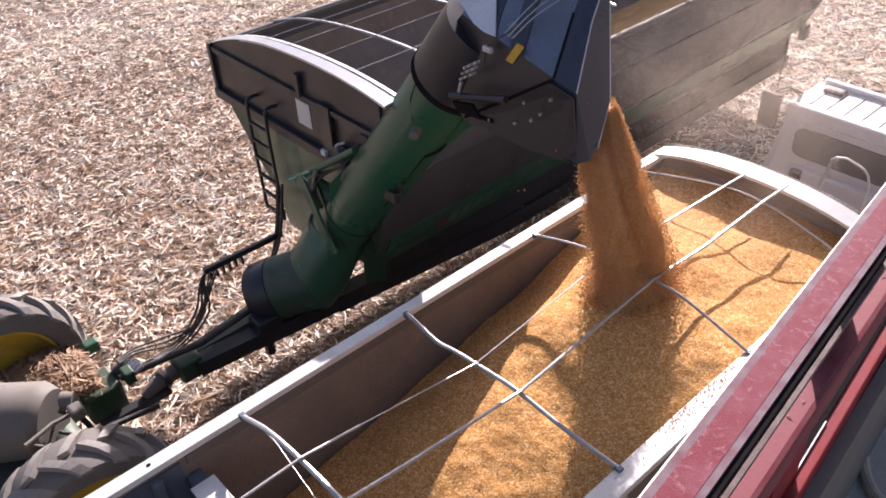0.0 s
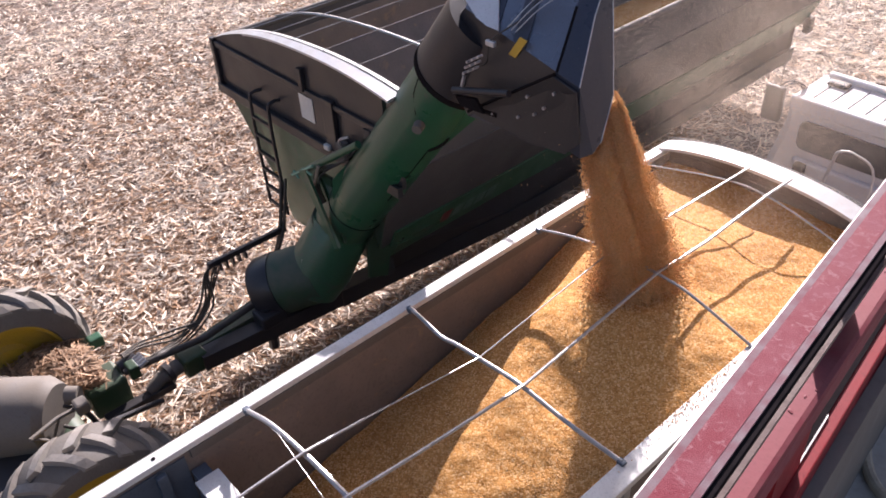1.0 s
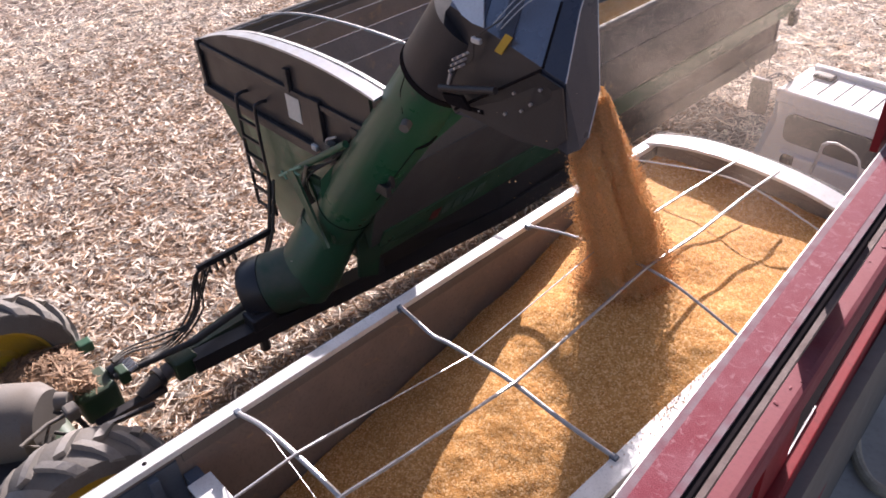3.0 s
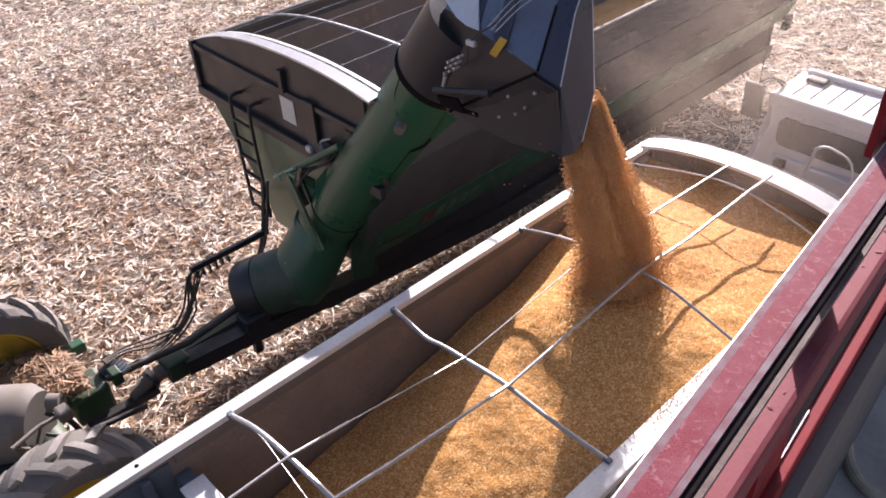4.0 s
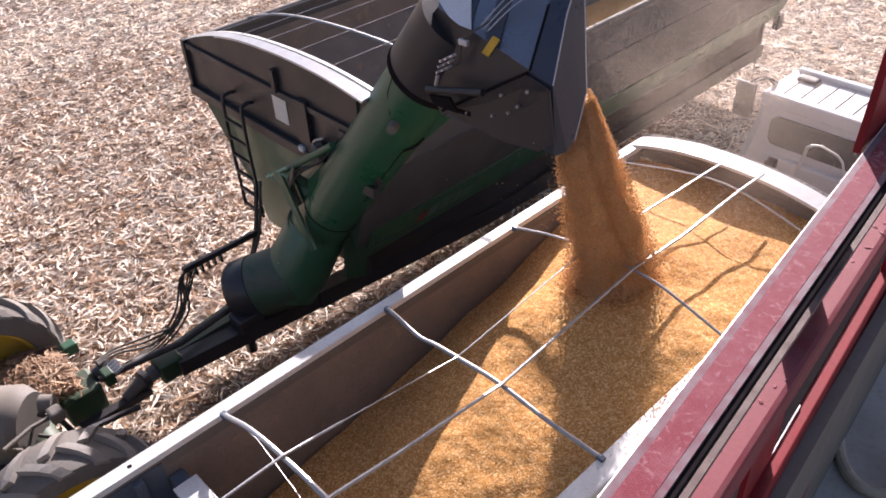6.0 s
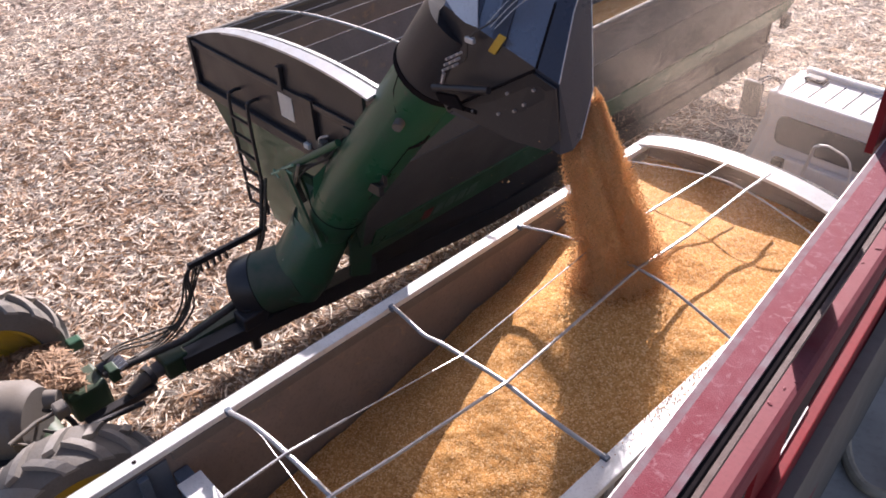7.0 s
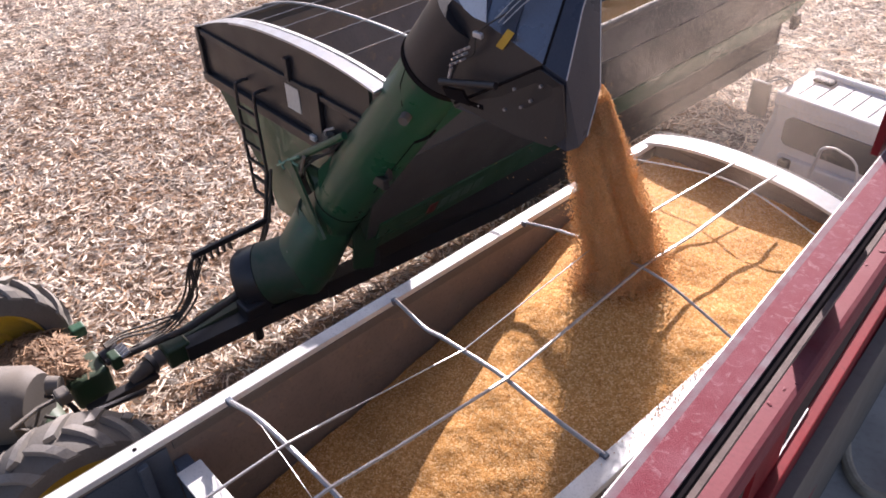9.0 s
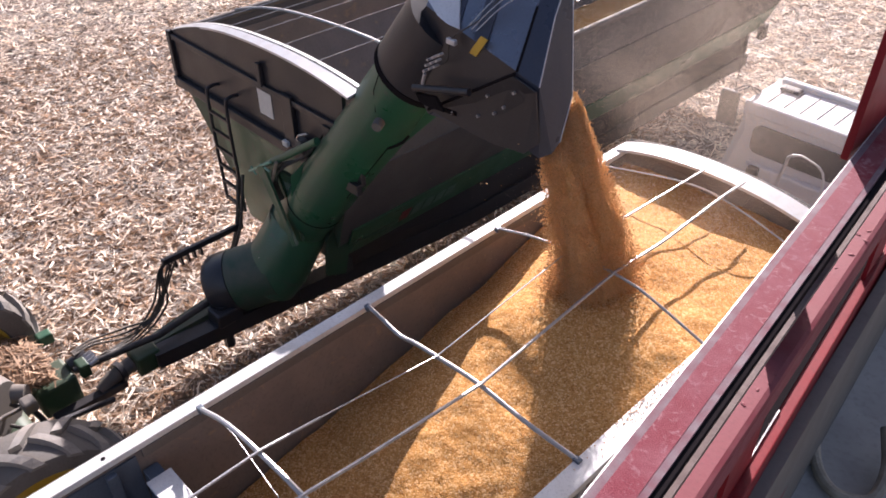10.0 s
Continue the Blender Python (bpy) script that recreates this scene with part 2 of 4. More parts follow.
def smooth_line(points, steps=6):
    """Points along a soft curve through the given points."""
    p = [Vector(q) for q in points]
    p = [2 * p[0] - p[1]] + p + [2 * p[-1] - p[-2]]
    out = []
    for i in range(1, len(p) - 2):
        for s in range(steps):
            t = s / steps
            out.append(0.5 * ((2 * p[i]) + (p[i + 1] - p[i - 1]) * t + (2 * p[i - 1] - 5 * p[i] + 4 * p[i + 1] - p[i + 2]) * t * t
                              + (3 * p[i] - p[i - 1] - 3 * p[i + 1] + p[i + 2]) * t ** 3))
    return out + [p[-2]]


def scatter(name, verts, faces, mat, label, category, kind="stuff"):
    me = bpy.data.meshes.new(name)
    me.from_pydata(verts, [], faces)
    me.materials.append(mat)
    return tagged(new(name, me), label, category, kind=kind)


def strips(n, xs, ys, rng, length, width, lift, seg=2):
    """Curled leaf and stalk pieces lying over a field."""
    x, y = rng.uniform(*xs, n), rng.uniform(*ys, n)
    a = rng.uniform(0, math.pi, n)
    ln = rng.uniform(*length, n) * rng.uniform(0.5, 1, n)
    w = rng.uniform(*width, n) / 2
    z0 = rng.uniform(0.01, lift, n)
    tilt, curl, bend = rng.normal(0, 0.16, n), rng.normal(0, 0.22, n), rng.normal(0, 0.35, n)
    roll = rng.normal(0, 0.5, n)
    v = np.empty((n, seg + 1, 2, 3))
    for i in range(seg + 1):
        s = i / seg - 0.5
        ang = a + bend * s
        px, py = x + np.cos(ang) * ln * s, y + np.sin(ang) * ln * s
        pz = z0 + ln * (tilt * s + curl * s * s)
        k = w * (1 - 0.7 * abs(2 * s) ** 2)
        for j, sg in ((0, -1), (1, 1)):
            v[:, i, j, 0] = px - np.sin(a) * k * sg * np.cos(roll)
            v[:, i, j, 1] = py + np.cos(a) * k * sg * np.cos(roll)
            v[:, i, j, 2] = np.maximum(pz + k * sg * np.sin(roll), 0.004)
    base = np.arange(n)[:, None] * (seg + 1) * 2
    f = np.concatenate([base + np.array([[2 * i, 2 * i + 1, 2 * i + 3, 2 * i + 2]]) for i in range(seg)], 0)
    return v.reshape(-1, 3), f

# ---- the field ----
rng = np.random.default_rng(7)
bm = bmesh.new()
bmesh.ops.create_grid(bm, x_segments=160, y_segments=160, size=30, matrix=Matrix.Translation((-8, 12, 0)))
for v in bm.verts:
    v.co.z = -0.03 + 0.05 * noise.noise(v.co * 0.6) + 0.03 * noise.noise(v.co * 2.3)
rim_edges = [e for e in bm.edges if e.is_boundary]
far = bmesh.ops.extrude_edge_only(bm, edges=rim_edges)["geom"]
for v in far:
    if isinstance(v, bmesh.types.BMVert):
        v.co = Vector((-8, 12, -0.05)) + (v.co - Vector((-8, 12, 0))) * 60
        v.co.z = -0.05
ground = part("ground", bm, SOIL)
tagged(ground, "harvested maize field with brown soil", "ground", kind="structure")
sv, sf = strips(130000, (-17, 4.5), (-5, 16), rng, (0.10, 0.42), (0.012, 0.045), 0.07)
mid = sv.reshape(-1, 6, 3).mean(1)
keep = ~((mid[:, 0] > -2.75) & (mid[:, 0] < 2.4) & (mid[:, 1] < 6.5) & (rng.uniform(0, 1, len(mid)) < 0.86))      # pale straw thinned to deepen the shade between the cart and the trailer
sv = sv.reshape(-1, 6, 3)[keep].reshape(-1, 3)
n = int(keep.sum())
sf = np.concatenate([np.arange(n)[:, None] * 6 + np.array([[2 * i, 2 * i + 1, 2 * i + 3, 2 * i + 2]]) for i in range(2)], 0)
scatter("maize_residue", sv, sf, STRAW, "pale dry maize leaves and stalks over the field", "crop residue")
# first batch darkens the shaded strip by colour, second is brown husks afield
for n, xs, ys, ln in ((9000, (-2.8, 0.3), (-2.5, 6.5), (0.08, 0.34)), (30000, (-14, -2.0), (-4, 12), (0.08, 0.36))):
    sv, sf = strips(n, xs, ys, rng, ln, (0.012, 0.05), 0.075)
    scatter("brown_residue", sv, sf, STRAW_OLD, "brown maize husks over the field and darkening the shaded strip", "crop residue")
for n, xs, ys in ((120000, (-15, 8), (14, 32)), (70000, (-34, -15), (-6, 26))):
    sv, sf = strips(n, xs, ys, rng, (0.14, 0.48), (0.018, 0.048), 0.08)
    scatter("maize_residue", sv, sf, STRAW, "pale dry maize leaves and stalks over the field", "crop residue")

# ---- the grain trailer ----
RIM, LEFT, RIGHT, BACK, FRONT = 2.75, -0.02, 2.32, -3.2, 5.55
trailer = thing("grain_trailer", "open grain trailer half full of maize, white worn rim", "trailer")


def side_wall(x0, x1):
    part("side_wall", box((x0, BACK, 1.15), (x1, FRONT, RIM - 0.06)), WALL, trailer, "dusty brown steel side wall")
    for k in range(12):
        y = BACK + 0.4 + k * 0.73
        part("stake", box((x0 - 0.03 if x0 < 1 else x1, y, 1.2), (x0 if x0 < 1 else x1 + 0.03, y + 0.08, RIM - 0.07), 0.004), STEEL, trailer)


side_wall(LEFT - 0.08, LEFT - 0.02)
side_wall(RIGHT + 0.02, RIGHT + 0.08)
part("rim", box((LEFT - 0.12, BACK, RIM - 0.06), (LEFT + 0.0, FRONT + 0.02, RIM), 0.008), WHITE_RIM, trailer, "bright white painted top rim")
part("rim_lip", box((LEFT - 0.15, BACK, RIM - 0.10), (LEFT - 0.122, FRONT, RIM - 0.025), 0.006), BLACK_HAZED, trailer, "dark tarp groove outside the rim")
part("rim", box((RIGHT - 0.02, BACK, RIM - 0.07), (RIGHT + 0.15, FRONT + 0.02, RIM), 0.008), WHITE_RIM, trailer, "bright white painted top rim")
bm = rod([(LEFT - 0.06, -0.75, RIM - 0.004), (LEFT - 0.06, -0.75, RIM + 0.003)], 0.018, 12)
part("rim_hole", bm, SEAM, trailer)
part("floor", slab([(LEFT, BACK, 1.15), (RIGHT, BACK, 1.15), (RIGHT, FRONT, 1.15), (LEFT, FRONT, 1.15)], 0.05), WALL, trailer)
part("front_wall", box((LEFT - 0.02, FRONT, 1.15), (RIGHT + 0.02, FRONT + 0.05, RIM - 0.02)), WALL, trailer, "dusty brown steel front wall")
part("rear_wall", box((LEFT - 0.02, BACK, 1.15), (RIGHT + 0.02, BACK + 0.05, RIM - 0.07)), BLUE_STEEL, trailer)


def arch_z(x, base, rise):
    u = (x - (LEFT - 0.1)) / (RIGHT - LEFT + 0.22)
    return base + rise * (1 - abs(2 * u - 1) ** 2.3)


n = 22
xs = [LEFT - 0.12 + (RIGHT - LEFT + 0.26) * i / n for i in range(n + 1)]
bm = loft([[(x, FRONT - 0.13, arch_z(x, RIM, 0.20)), (x, FRONT + 0.11, arch_z(x, RIM, 0.21)),
            (x, FRONT + 0.11, arch_z(x, RIM, 0.21) - 0.035), (x, FRONT - 0.13, arch_z(x, RIM, 0.20) - 0.035)] for x in xs])
part("front_arch", bm, WHITE_RIM, trailer, "bright white curved front cap")
bm = loft([[(x, FRONT + 0.005, arch_z(x, RIM, 0.20) - 0.036), (x, FRONT + 0.045, arch_z(x, RIM, 0.20) - 0.036),
            (x, FRONT + 0.045, RIM - 0.05), (x, FRONT + 0.005, RIM - 0.05)] for x in xs[1:-1]])
part("front_gable", bm, WALL, trailer, "dusty brown sheet below the curved cap")
bm = loft([[(x, FRONT + 0.115, arch_z(x, RIM, 0.18)), (x, FRONT + 0.21, arch_z(x, RIM, 0.165)),
            (x, FRONT + 0.21, arch_z(x, RIM, 0.165) - 0.06), (x, FRONT + 0.115, arch_z(x, RIM, 0.18) - 0.06)] for x in xs])
part("rolled_tarp", bm, TARP, trailer, "dark folded tarp behind the front cap")


def bow(y, pts, r, name="tarp_bow"):
    part(name, rod(smooth_line([(x, y, z) for x, z in pts], 5), r, 8), ROD, trailer, "bent steel tarp bow", smooth=True)
    for x in (pts[0][0], pts[-1][0]):
        part("bow_socket", box((x - 0.03, y - 0.025, RIM - 0.03), (x + 0.03, y + 0.025, RIM + 0.025), 0.006), BLUE_STEEL, trailer)


bow(0.0, [(0.0, 2.75), (0.42, 2.93), (0.88, 3.0), (1.43, 3.01), (1.95, 2.92), (2.36, 2.75)], 0.021)
bow(1.668, [(0.0, 2.77), (0.16, 2.74), (0.40, 2.69), (0.60, 2.73), (0.85, 2.76), (1.32, 2.80), (1.83, 2.76), (2.32, 2.76)], 0.019)
bow(3.336, [(0.0, 2.76), (0.50, 2.90), (1.0, 2.97), (1.56, 2.97), (1.91, 2.89), (2.36, 2.75)], 0.013)
bow(5.0, [(0.0, 2.76), (0.19, 2.82), (0.98, 3.0), (1.45, 3.01), (2.09, 2.86), (2.36, 2.75)], 0.009)
for x0, x1, xe, r, thin in ((0.87, 0.9, 1.03, 0.012, 0.006), (1.37, 1.38, 1.44, 0.016, 0.015)):
    zm = 2.83 if x0 > 1 else 2.79
    part("ridge_strap", rod([(x0, -3.1, 2.99), (x0, 0, 3.03), (x0 + 0.01, 0.5, 2.97)], r, 6), ROD, trailer, "long pale steel ridge strap")
    part("ridge_strap", rod([(x0 + 0.01, 0.5, 2.97), ((x0 + x1) / 2, 1.668, zm), (x1, 3.336, 2.99), (x1 + 0.05, 4.0, 3.0)], thin, 6), ROD, trailer, "thin ridge cable")
    part("ridge_strap", rod([(x1 + 0.05, 4.0, 3.0), (xe, 5.0, 3.03), (xe, 5.45, 3.0)], r, 6), ROD, trailer, "long pale steel ridge strap")
part("tie_wire", rod([(0.02, 0.03, 2.74), (0.45, 0.02, 2.83), (1.4, -0.1, 2.86)], 0.003, 5), ROD, trailer)
part("cross_wall", box((LEFT, -0.54, 1.2), (RIGHT, -0.42, 2.48)), BLUE_STEEL, trailer, "blue grey inner cross wall")
# cap begins at the shadow's edge: its shaded left end is left out
part("cross_wall_cap", box((0.12, -0.58, 2.481), (RIGHT - 0.025, -0.38, 2.505), 0.005), WHITE_RIM, trailer, "white cap of the cross wall, only its sunlit length")
part("rear_liner", box((LEFT - 0.018, BACK + 0.06, 1.2), (LEFT - 0.004, -0.55, RIM - 0.1)), BLUE_STEEL, trailer, "blue grey liner of the rear bay")
part("liner_post", box((LEFT - 0.003, -0.80, 1.2), (LEFT + 0.05, -0.72, RIM - 0.11), 0.006), BLUE_STEEL, trailer)
part("inner_lip", box((LEFT - 0.019, -0.5, RIM - 0.15), (LEFT + 0.006, FRONT - 0.01, RIM - 0.062), 0.004), GREY_DUST, trailer, "dusty lip below the rim")
part("chassis", box((0.55, BACK, 0.8), (0.75, 9.4, 1.1), 0.01), BLACK, trailer)
part("chassis", box((1.55, BACK, 0.8), (1.75, 9.4, 1.1), 0.01), BLACK, trailer)


def wheel(name, parent, x, y, r, w, rim_mat, tyre_mat, lugs=0, disc=0.62):
    """A tyre with lugs, and a dished wheel disc, its axle along x."""
    prof = [(-0.5, disc), (-0.5, 0.84), (-0.46, 0.90), (-0.30, 0.93), (0, 0.935), (0.30, 0.93), (0.46, 0.90), (0.5, 0.84), (0.5, disc), (0.40, disc - 0.04), (-0.40, disc - 0.04)]
    seg = 48
    bm = bmesh.new()
    rings = [[bm.verts.new((x + px * w, y + math.cos(a) * pr * r, r + math.sin(a) * pr * r)) for px, pr in prof]
             for a in (2 * math.pi * k / seg for k in range(seg))]
    for k in range(seg):
        a, b = rings[k], rings[(k + 1) % seg]
        for i in range(len(prof)):
            j = (i + 1) % len(prof)
            bm.faces.new((a[i], a[j], b[j], b[i]))
    tyre = part("tyre", bm, tyre_mat, parent, "dusty rubber tyre", smooth=True)
    bm = bmesh.new()
    for k in range(lugs):
        for sgn in (-1, 1):
            ring = []
            for s in range(5):
                u = s / 4
                ang = 2 * math.pi * (k + (0.5 if sgn > 0 else 0)) / lugs - 0.30 * u
                px = sgn * (-0.03 + 0.53 * u)
                rad = 1.0 - 0.10 * u ** 3
                hw = 0.066 + 0.012 * u
                row = []
                for da, rr in ((-hw * 1.15, 0.90 - 0.03 * u), (-hw * 0.8, rad), (hw * 0.8, rad), (hw * 1.15, 0.90 - 0.03 * u)):
                    row.append((x + px * w, y + math.cos(ang + da) * rr * r, r + math.sin(ang + da) * rr * r))
                ring.append(row)
            loft(ring, bm)
    if lugs:
        part("tread_lug", bm, TYRE, tyre, "worn chevron lugs caked with dust")
    prof = [(0.30, disc + 0.02), (0.46, disc + 0.01), (0.42, disc - 0.06), (0.18, disc - 0.12), (0.10, 0.30), (0.22, 0.26), (0.22, 0.02)]
    for side in (1, -1):
        bm = bmesh.new()
        rings = [[bm.verts.new((x + side * px * w, y + math.cos(a) * pr * r, r + math.sin(a) * pr * r)) for px, pr in prof]
                 for a in (2 * math.pi * k / 40 for k in range(40))]
        for k in range(40):
            for i in range(len(prof) - 1):
                bm.faces.new((rings[k][i], rings[k][i + 1], rings[(k + 1) % 40][i + 1], rings[(k + 1) % 40][i]))
        part("wheel_disc", bm, rim_mat, tyre, "painted steel wheel disc", smooth=True)


for y in (-2.4, -1.2):
    for x in (0.12, 2.2):
        wheel("wheel", trailer, x, y, 0.5, 0.3, STEEL, TYRE_DARK)

# the heaped maize
HEAP_Y = (-0.4, 0.3, 1.35, 2.64, 3.3, 3.9, 4.5, 5.55)          # along the trailer
HEAP_LEFT = (1.42, 1.57, 1.74, 2.03, 2.15, 2.36, 2.52, 2.57)    # level along the wall beside the cart
CROSS_Y = (0.0, 0.98, 1.58, 2.38, 2.97, 3.4, 3.9, 4.5, 5.55)
CROSS = (0.16, 0.30, 0.43, 0.51, 0.72, 0.66, 0.42, 0.20, 0.08)  # how steeply it climbs away from that wall


def heap(x, y):
    at = (y - 0.24, y - 0.12, y, y + 0.12, y + 0.24)
    z = float(np.mean(np.interp(at, HEAP_Y, HEAP_LEFT))) + float(np.mean(np.interp(at, CROSS_Y, CROSS))) * 0.8 * math.tanh(max(0.0, x) / 0.8)
    dx, dy = x - 1.08, y - 3.5
    z += 0.07 * math.exp(-((dx - 0.1) ** 2 + (dy - 0.55) ** 2) / 0.25) - 0.13 * math.exp(-(dx * dx + dy * dy) / 0.07)
    p = Vector((x, y, 0))
    return max(1.2, z + 0.03 * noise.noise(p * 2.1) + 0.009 * noise.noise(p * 6.5) + 0.004 * noise.noise(p * 17))


bm = bmesh.new()
nx, ny = 130, 330
grid = [[bm.verts.new((LEFT + 0.002 + (RIGHT - LEFT - 0.004) * i / nx, -0.4 + (FRONT + 0.39) * j / ny, 0)) for i in range(nx + 1)] for j in range(ny + 1)]
for row in grid:
    for v in row:
        v.co.z = heap(v.co.x, v.co.y)
for j in range(ny):
    for i in range(nx):
        bm.faces.new((grid[j][i], grid[j][i + 1], grid[j + 1][i + 1], grid[j + 1][i]))
maize = part("maize_heap", bm, GRAIN, None, smooth=True)
tagged(maize, "heap of golden shelled maize filling the trailer", "grain", kind="stuff")


def kernels(pts, rng, size):
    """Small wedge kernels, blunt at one end, at points."""
    n = len(pts)
    base = np.array([(-1, -.7, -.45), (1, -.7, -.45), (0.9, .7, -.35), (-0.9, .7, -.35), (0, -.55, .6), (0, .5, .5)])
    q = rng.normal(size=(n, 4))
    q /= np.linalg.norm(q, axis=1)[:, None]
    w, x, y, z = q.T
    m = np.stack([1 - 2 * (y * y + z * z), 2 * (x * y - z * w), 2 * (x * z + y * w), 2 * (x * y + z * w), 1 - 2 * (x * x + z * z), 2 * (y * z - x * w),
                  2 * (x * z - y * w), 2 * (y * z + x * w), 1 - 2 * (x * x + y * y)], 1).reshape(n, 3, 3)
    s = size * rng.uniform(0.75, 1.25, n)
    v = np.einsum("nij,kj->nki", m, base) * s[:, None, None] + np.asarray(pts)[:, None, :]
    f = np.array([(0, 2, 1), (0, 3, 2), (0, 1, 4), (3, 5, 2), (0, 4, 5), (0, 5, 3), (1, 2, 5), (1, 5, 4)])
    return v.reshape(-1, 3), (np.arange(n)[:, None, None] * 6 + f[None]).reshape(-1, 3)


n = 8000
px, py = rng.uniform(LEFT + 0.02, RIGHT - 0.04, n), rng.uniform(0.1, 4.6, n)
pts = [(a, b, heap(a, b)) for a, b in zip(px, py)]
kv, kf = kernels(pts, rng, 0.0042)
scatter("loose_maize", kv, kf, KERNEL, "loose maize kernels on the heap", "grain")

n = 260
px, py = rng.normal(RIGHT + 0.03, 0.035, n), rng.normal(2.75, 0.4, n)
px = np.clip(px, RIGHT - 0.01, RIGHT + 0.13)
kv, kf = kernels([(p, q, RIM + 0.004) for p, q in zip(px, py)], rng, 0.005)
scatter("spilled_maize", kv, kf, KERNEL, "maize kernels spilled along the white rim", "grain")

# the falling stream
STREAM = [((0.66, 3.33, 4.40), 0.14, 0.17), ((0.81, 3.28, 4.0), 0.27, 0.27), ((0.94, 3.38, 3.5), 0.34, 0.29), ((1.05, 3.46, 3.05), 0.34, 0.31), ((1.09, 3.52, 2.75), 0.37, 0.35), ((1.09, 3.54, 2.5), 0.52, 0.46)]


def stream_at(t):
    i = min(int(t * (len(STREAM) - 1)), len(STREAM) - 2)
    u = t * (len(STREAM) - 1) - i
    (a, ra, sa), (b, rb, sb) = STREAM[i], STREAM[i + 1]
    return Vector(a).lerp(Vector(b), u), ra + (rb - ra) * u, sa + (sb - sa) * u


secs = []
for j in range(141):
    c, ra, sa = stream_at(j / 140)
    ring = []
    for k in range(72):
        a = 2 * math.pi * k / 72
        d = Vector((math.cos(a) * ra, math.sin(a) * sa, 0))
        w = 1 + 0.34 * noise.noise(Vector((math.cos(a) * 1.9, math.sin(a) * 1.9, c.z * 0.8))) + 0.15 * noise.noise(Vector((math.cos(a) * 5, math.sin(a) * 5, c.z * 4.5))) + 0.09 * noise.noise(Vector((math.cos(a) * 11, math.sin(a) * 11, c.z * 13)))
        ring.append(c + d * w * 0.72)
    secs.append(ring)
stream = part("maize_stream", loft(secs), POUR, None, smooth=True)
tagged(stream, "golden maize pouring from the spout into the trailer", "grain", kind="stuff")
n = 62000
t, a, rr = rng.uniform(0, 1, n), rng.uniform(0, 2 * math.pi, n), rng.uniform(0, 1, n)
fly = np.abs(rng.normal(0, 1, n))
pts = []
for tt, aa, q, fl in zip(t, a, rr, fly):
    c, ra, sa = stream_at(tt)
    w = 1 + 0.34 * noise.noise(Vector((math.cos(aa) * 1.9, math.sin(aa) * 1.9, c.z * 0.8))) + 0.22 * noise.noise(Vector((math.cos(aa) * 4, math.sin(aa) * 4, c.z * 3.5)))
    k = w * (0.66 + 0.25 * q ** 0.8 + 0.07 * fl * fl * tt)
    pts.append((c.x + math.cos(aa) * ra * k, c.y + math.sin(aa) * sa * k, c.z + 0.02 * fl))
for k in range(45):
    pts.append((rng.normal(0.35, 0.45), rng.normal(3.5, 0.4), rng.uniform(2.7, 4.3)))
kv, kf = kernels(pts, rng, 0.0055)
scatter("flying_maize", kv, kf, KERNEL, "single maize kernels flying round the stream", "grain")

# dust hanging round the stream and drifting ahead over the truck
def puff(n, x, y, z):
    """Points of a drifting cloud, thinned to wisps."""
    p = np.stack([rng.normal(*x, n), rng.normal(*y, n), z[0] + np.abs(rng.normal(0, z[1], n))], 1)
    keep = [noise.noise(Vector(q) * 1.1) * 0.9 + noise.noise(Vector(q) * 2.7) * 0.5 + 0.55 > u for q, u in zip(p, rng.uniform(0, 1, n))]
    return p[keep]


clouds = ((puff(280000, (1.3, 0.50), (4.5, 0.65), (2.65, 0.5)), 0.0012), (puff(980000, (0.35, 0.8), (6.5, 1.2), (2.9, 0.8)), 0.0016), (puff(320000, (0.2, 2.2), (10.5, 2.5), (1.4, 1.4)), 0.0023))
clouds = [(c[(c[:, 0] > 0.35) | (c[:, 1] > 5.3)], r) for c, r in clouds]
dv = np.concatenate([(c[:, None, :] + rng.normal(0, r, (len(c), 3, 3))).reshape(-1, 3) for c, r in clouds])
scatter("grain_dust", dv, np.arange(len(dv)).reshape(-1, 3), DUST, "fine pale dust hanging round the pouring maize", "dust")

# ---- the grain cart ----
CL, CR, CF, CB, BELT, TOP = -5.15, -1.64, 2.78, 13.6, 2.84, 3.5
SIDE_TOP = 3.36                               # the auger side's wall is a little lower
cart = thing("grain_cart", "large green and black grain cart with raised unloading auger", "grain cart")
MID = (CL + CR) / 2


def cart_arch(x, base=TOP, rise=0.5):
    u = (x - CL) / (CR - CL)
    return base + (rise - 0.16) * (1 - abs(2 * u - 1) ** 2.2) + 0.32 * u ** 2 + 0.5 * max(0.0, u - 0.55) ** 2


n = 26
xs = [CL + (CR - CL) * i / n for i in range(n + 1)]
for name, y in (("front_panel", CF), ("rear_panel", CB)):
    bm = loft([[(x, y, cart_arch(x) - 0.01), (x, y + 0.05, cart_arch(x) - 0.01), (x, y + 0.05, BELT), (x, y, BELT)] for x in xs])
    part(name, bm, BLACK, cart, "black upper end panel with curved top")
xs = xs + [CR + 0.10, CR + 0.19]
bm = loft([[(x, CF + 0.02 - 0.025 * (x - CL), cart_arch(x) - 0.005), (x, CF + 0.08, cart_arch(x) + 0.015), (x, CF + 0.08, cart_arch(x) - 0.02), (x, CF + 0.02 - 0.025 * (x - CL), cart_arch(x) - 0.03)] for x in xs])
part("arch_cap", bm, STEEL, cart, "bright curved steel cap")
bm = loft([[(x, CF + 0.13, cart_arch(x) + 0.0), (x, CF + 0.17, cart_arch(x) + 0.0), (x, CF + 0.17, cart_arch(x) - 0.06), (x, CF + 0.13, cart_arch(x) - 0.06)] for x in xs])
part("cap_strip", bm, STEEL, cart)
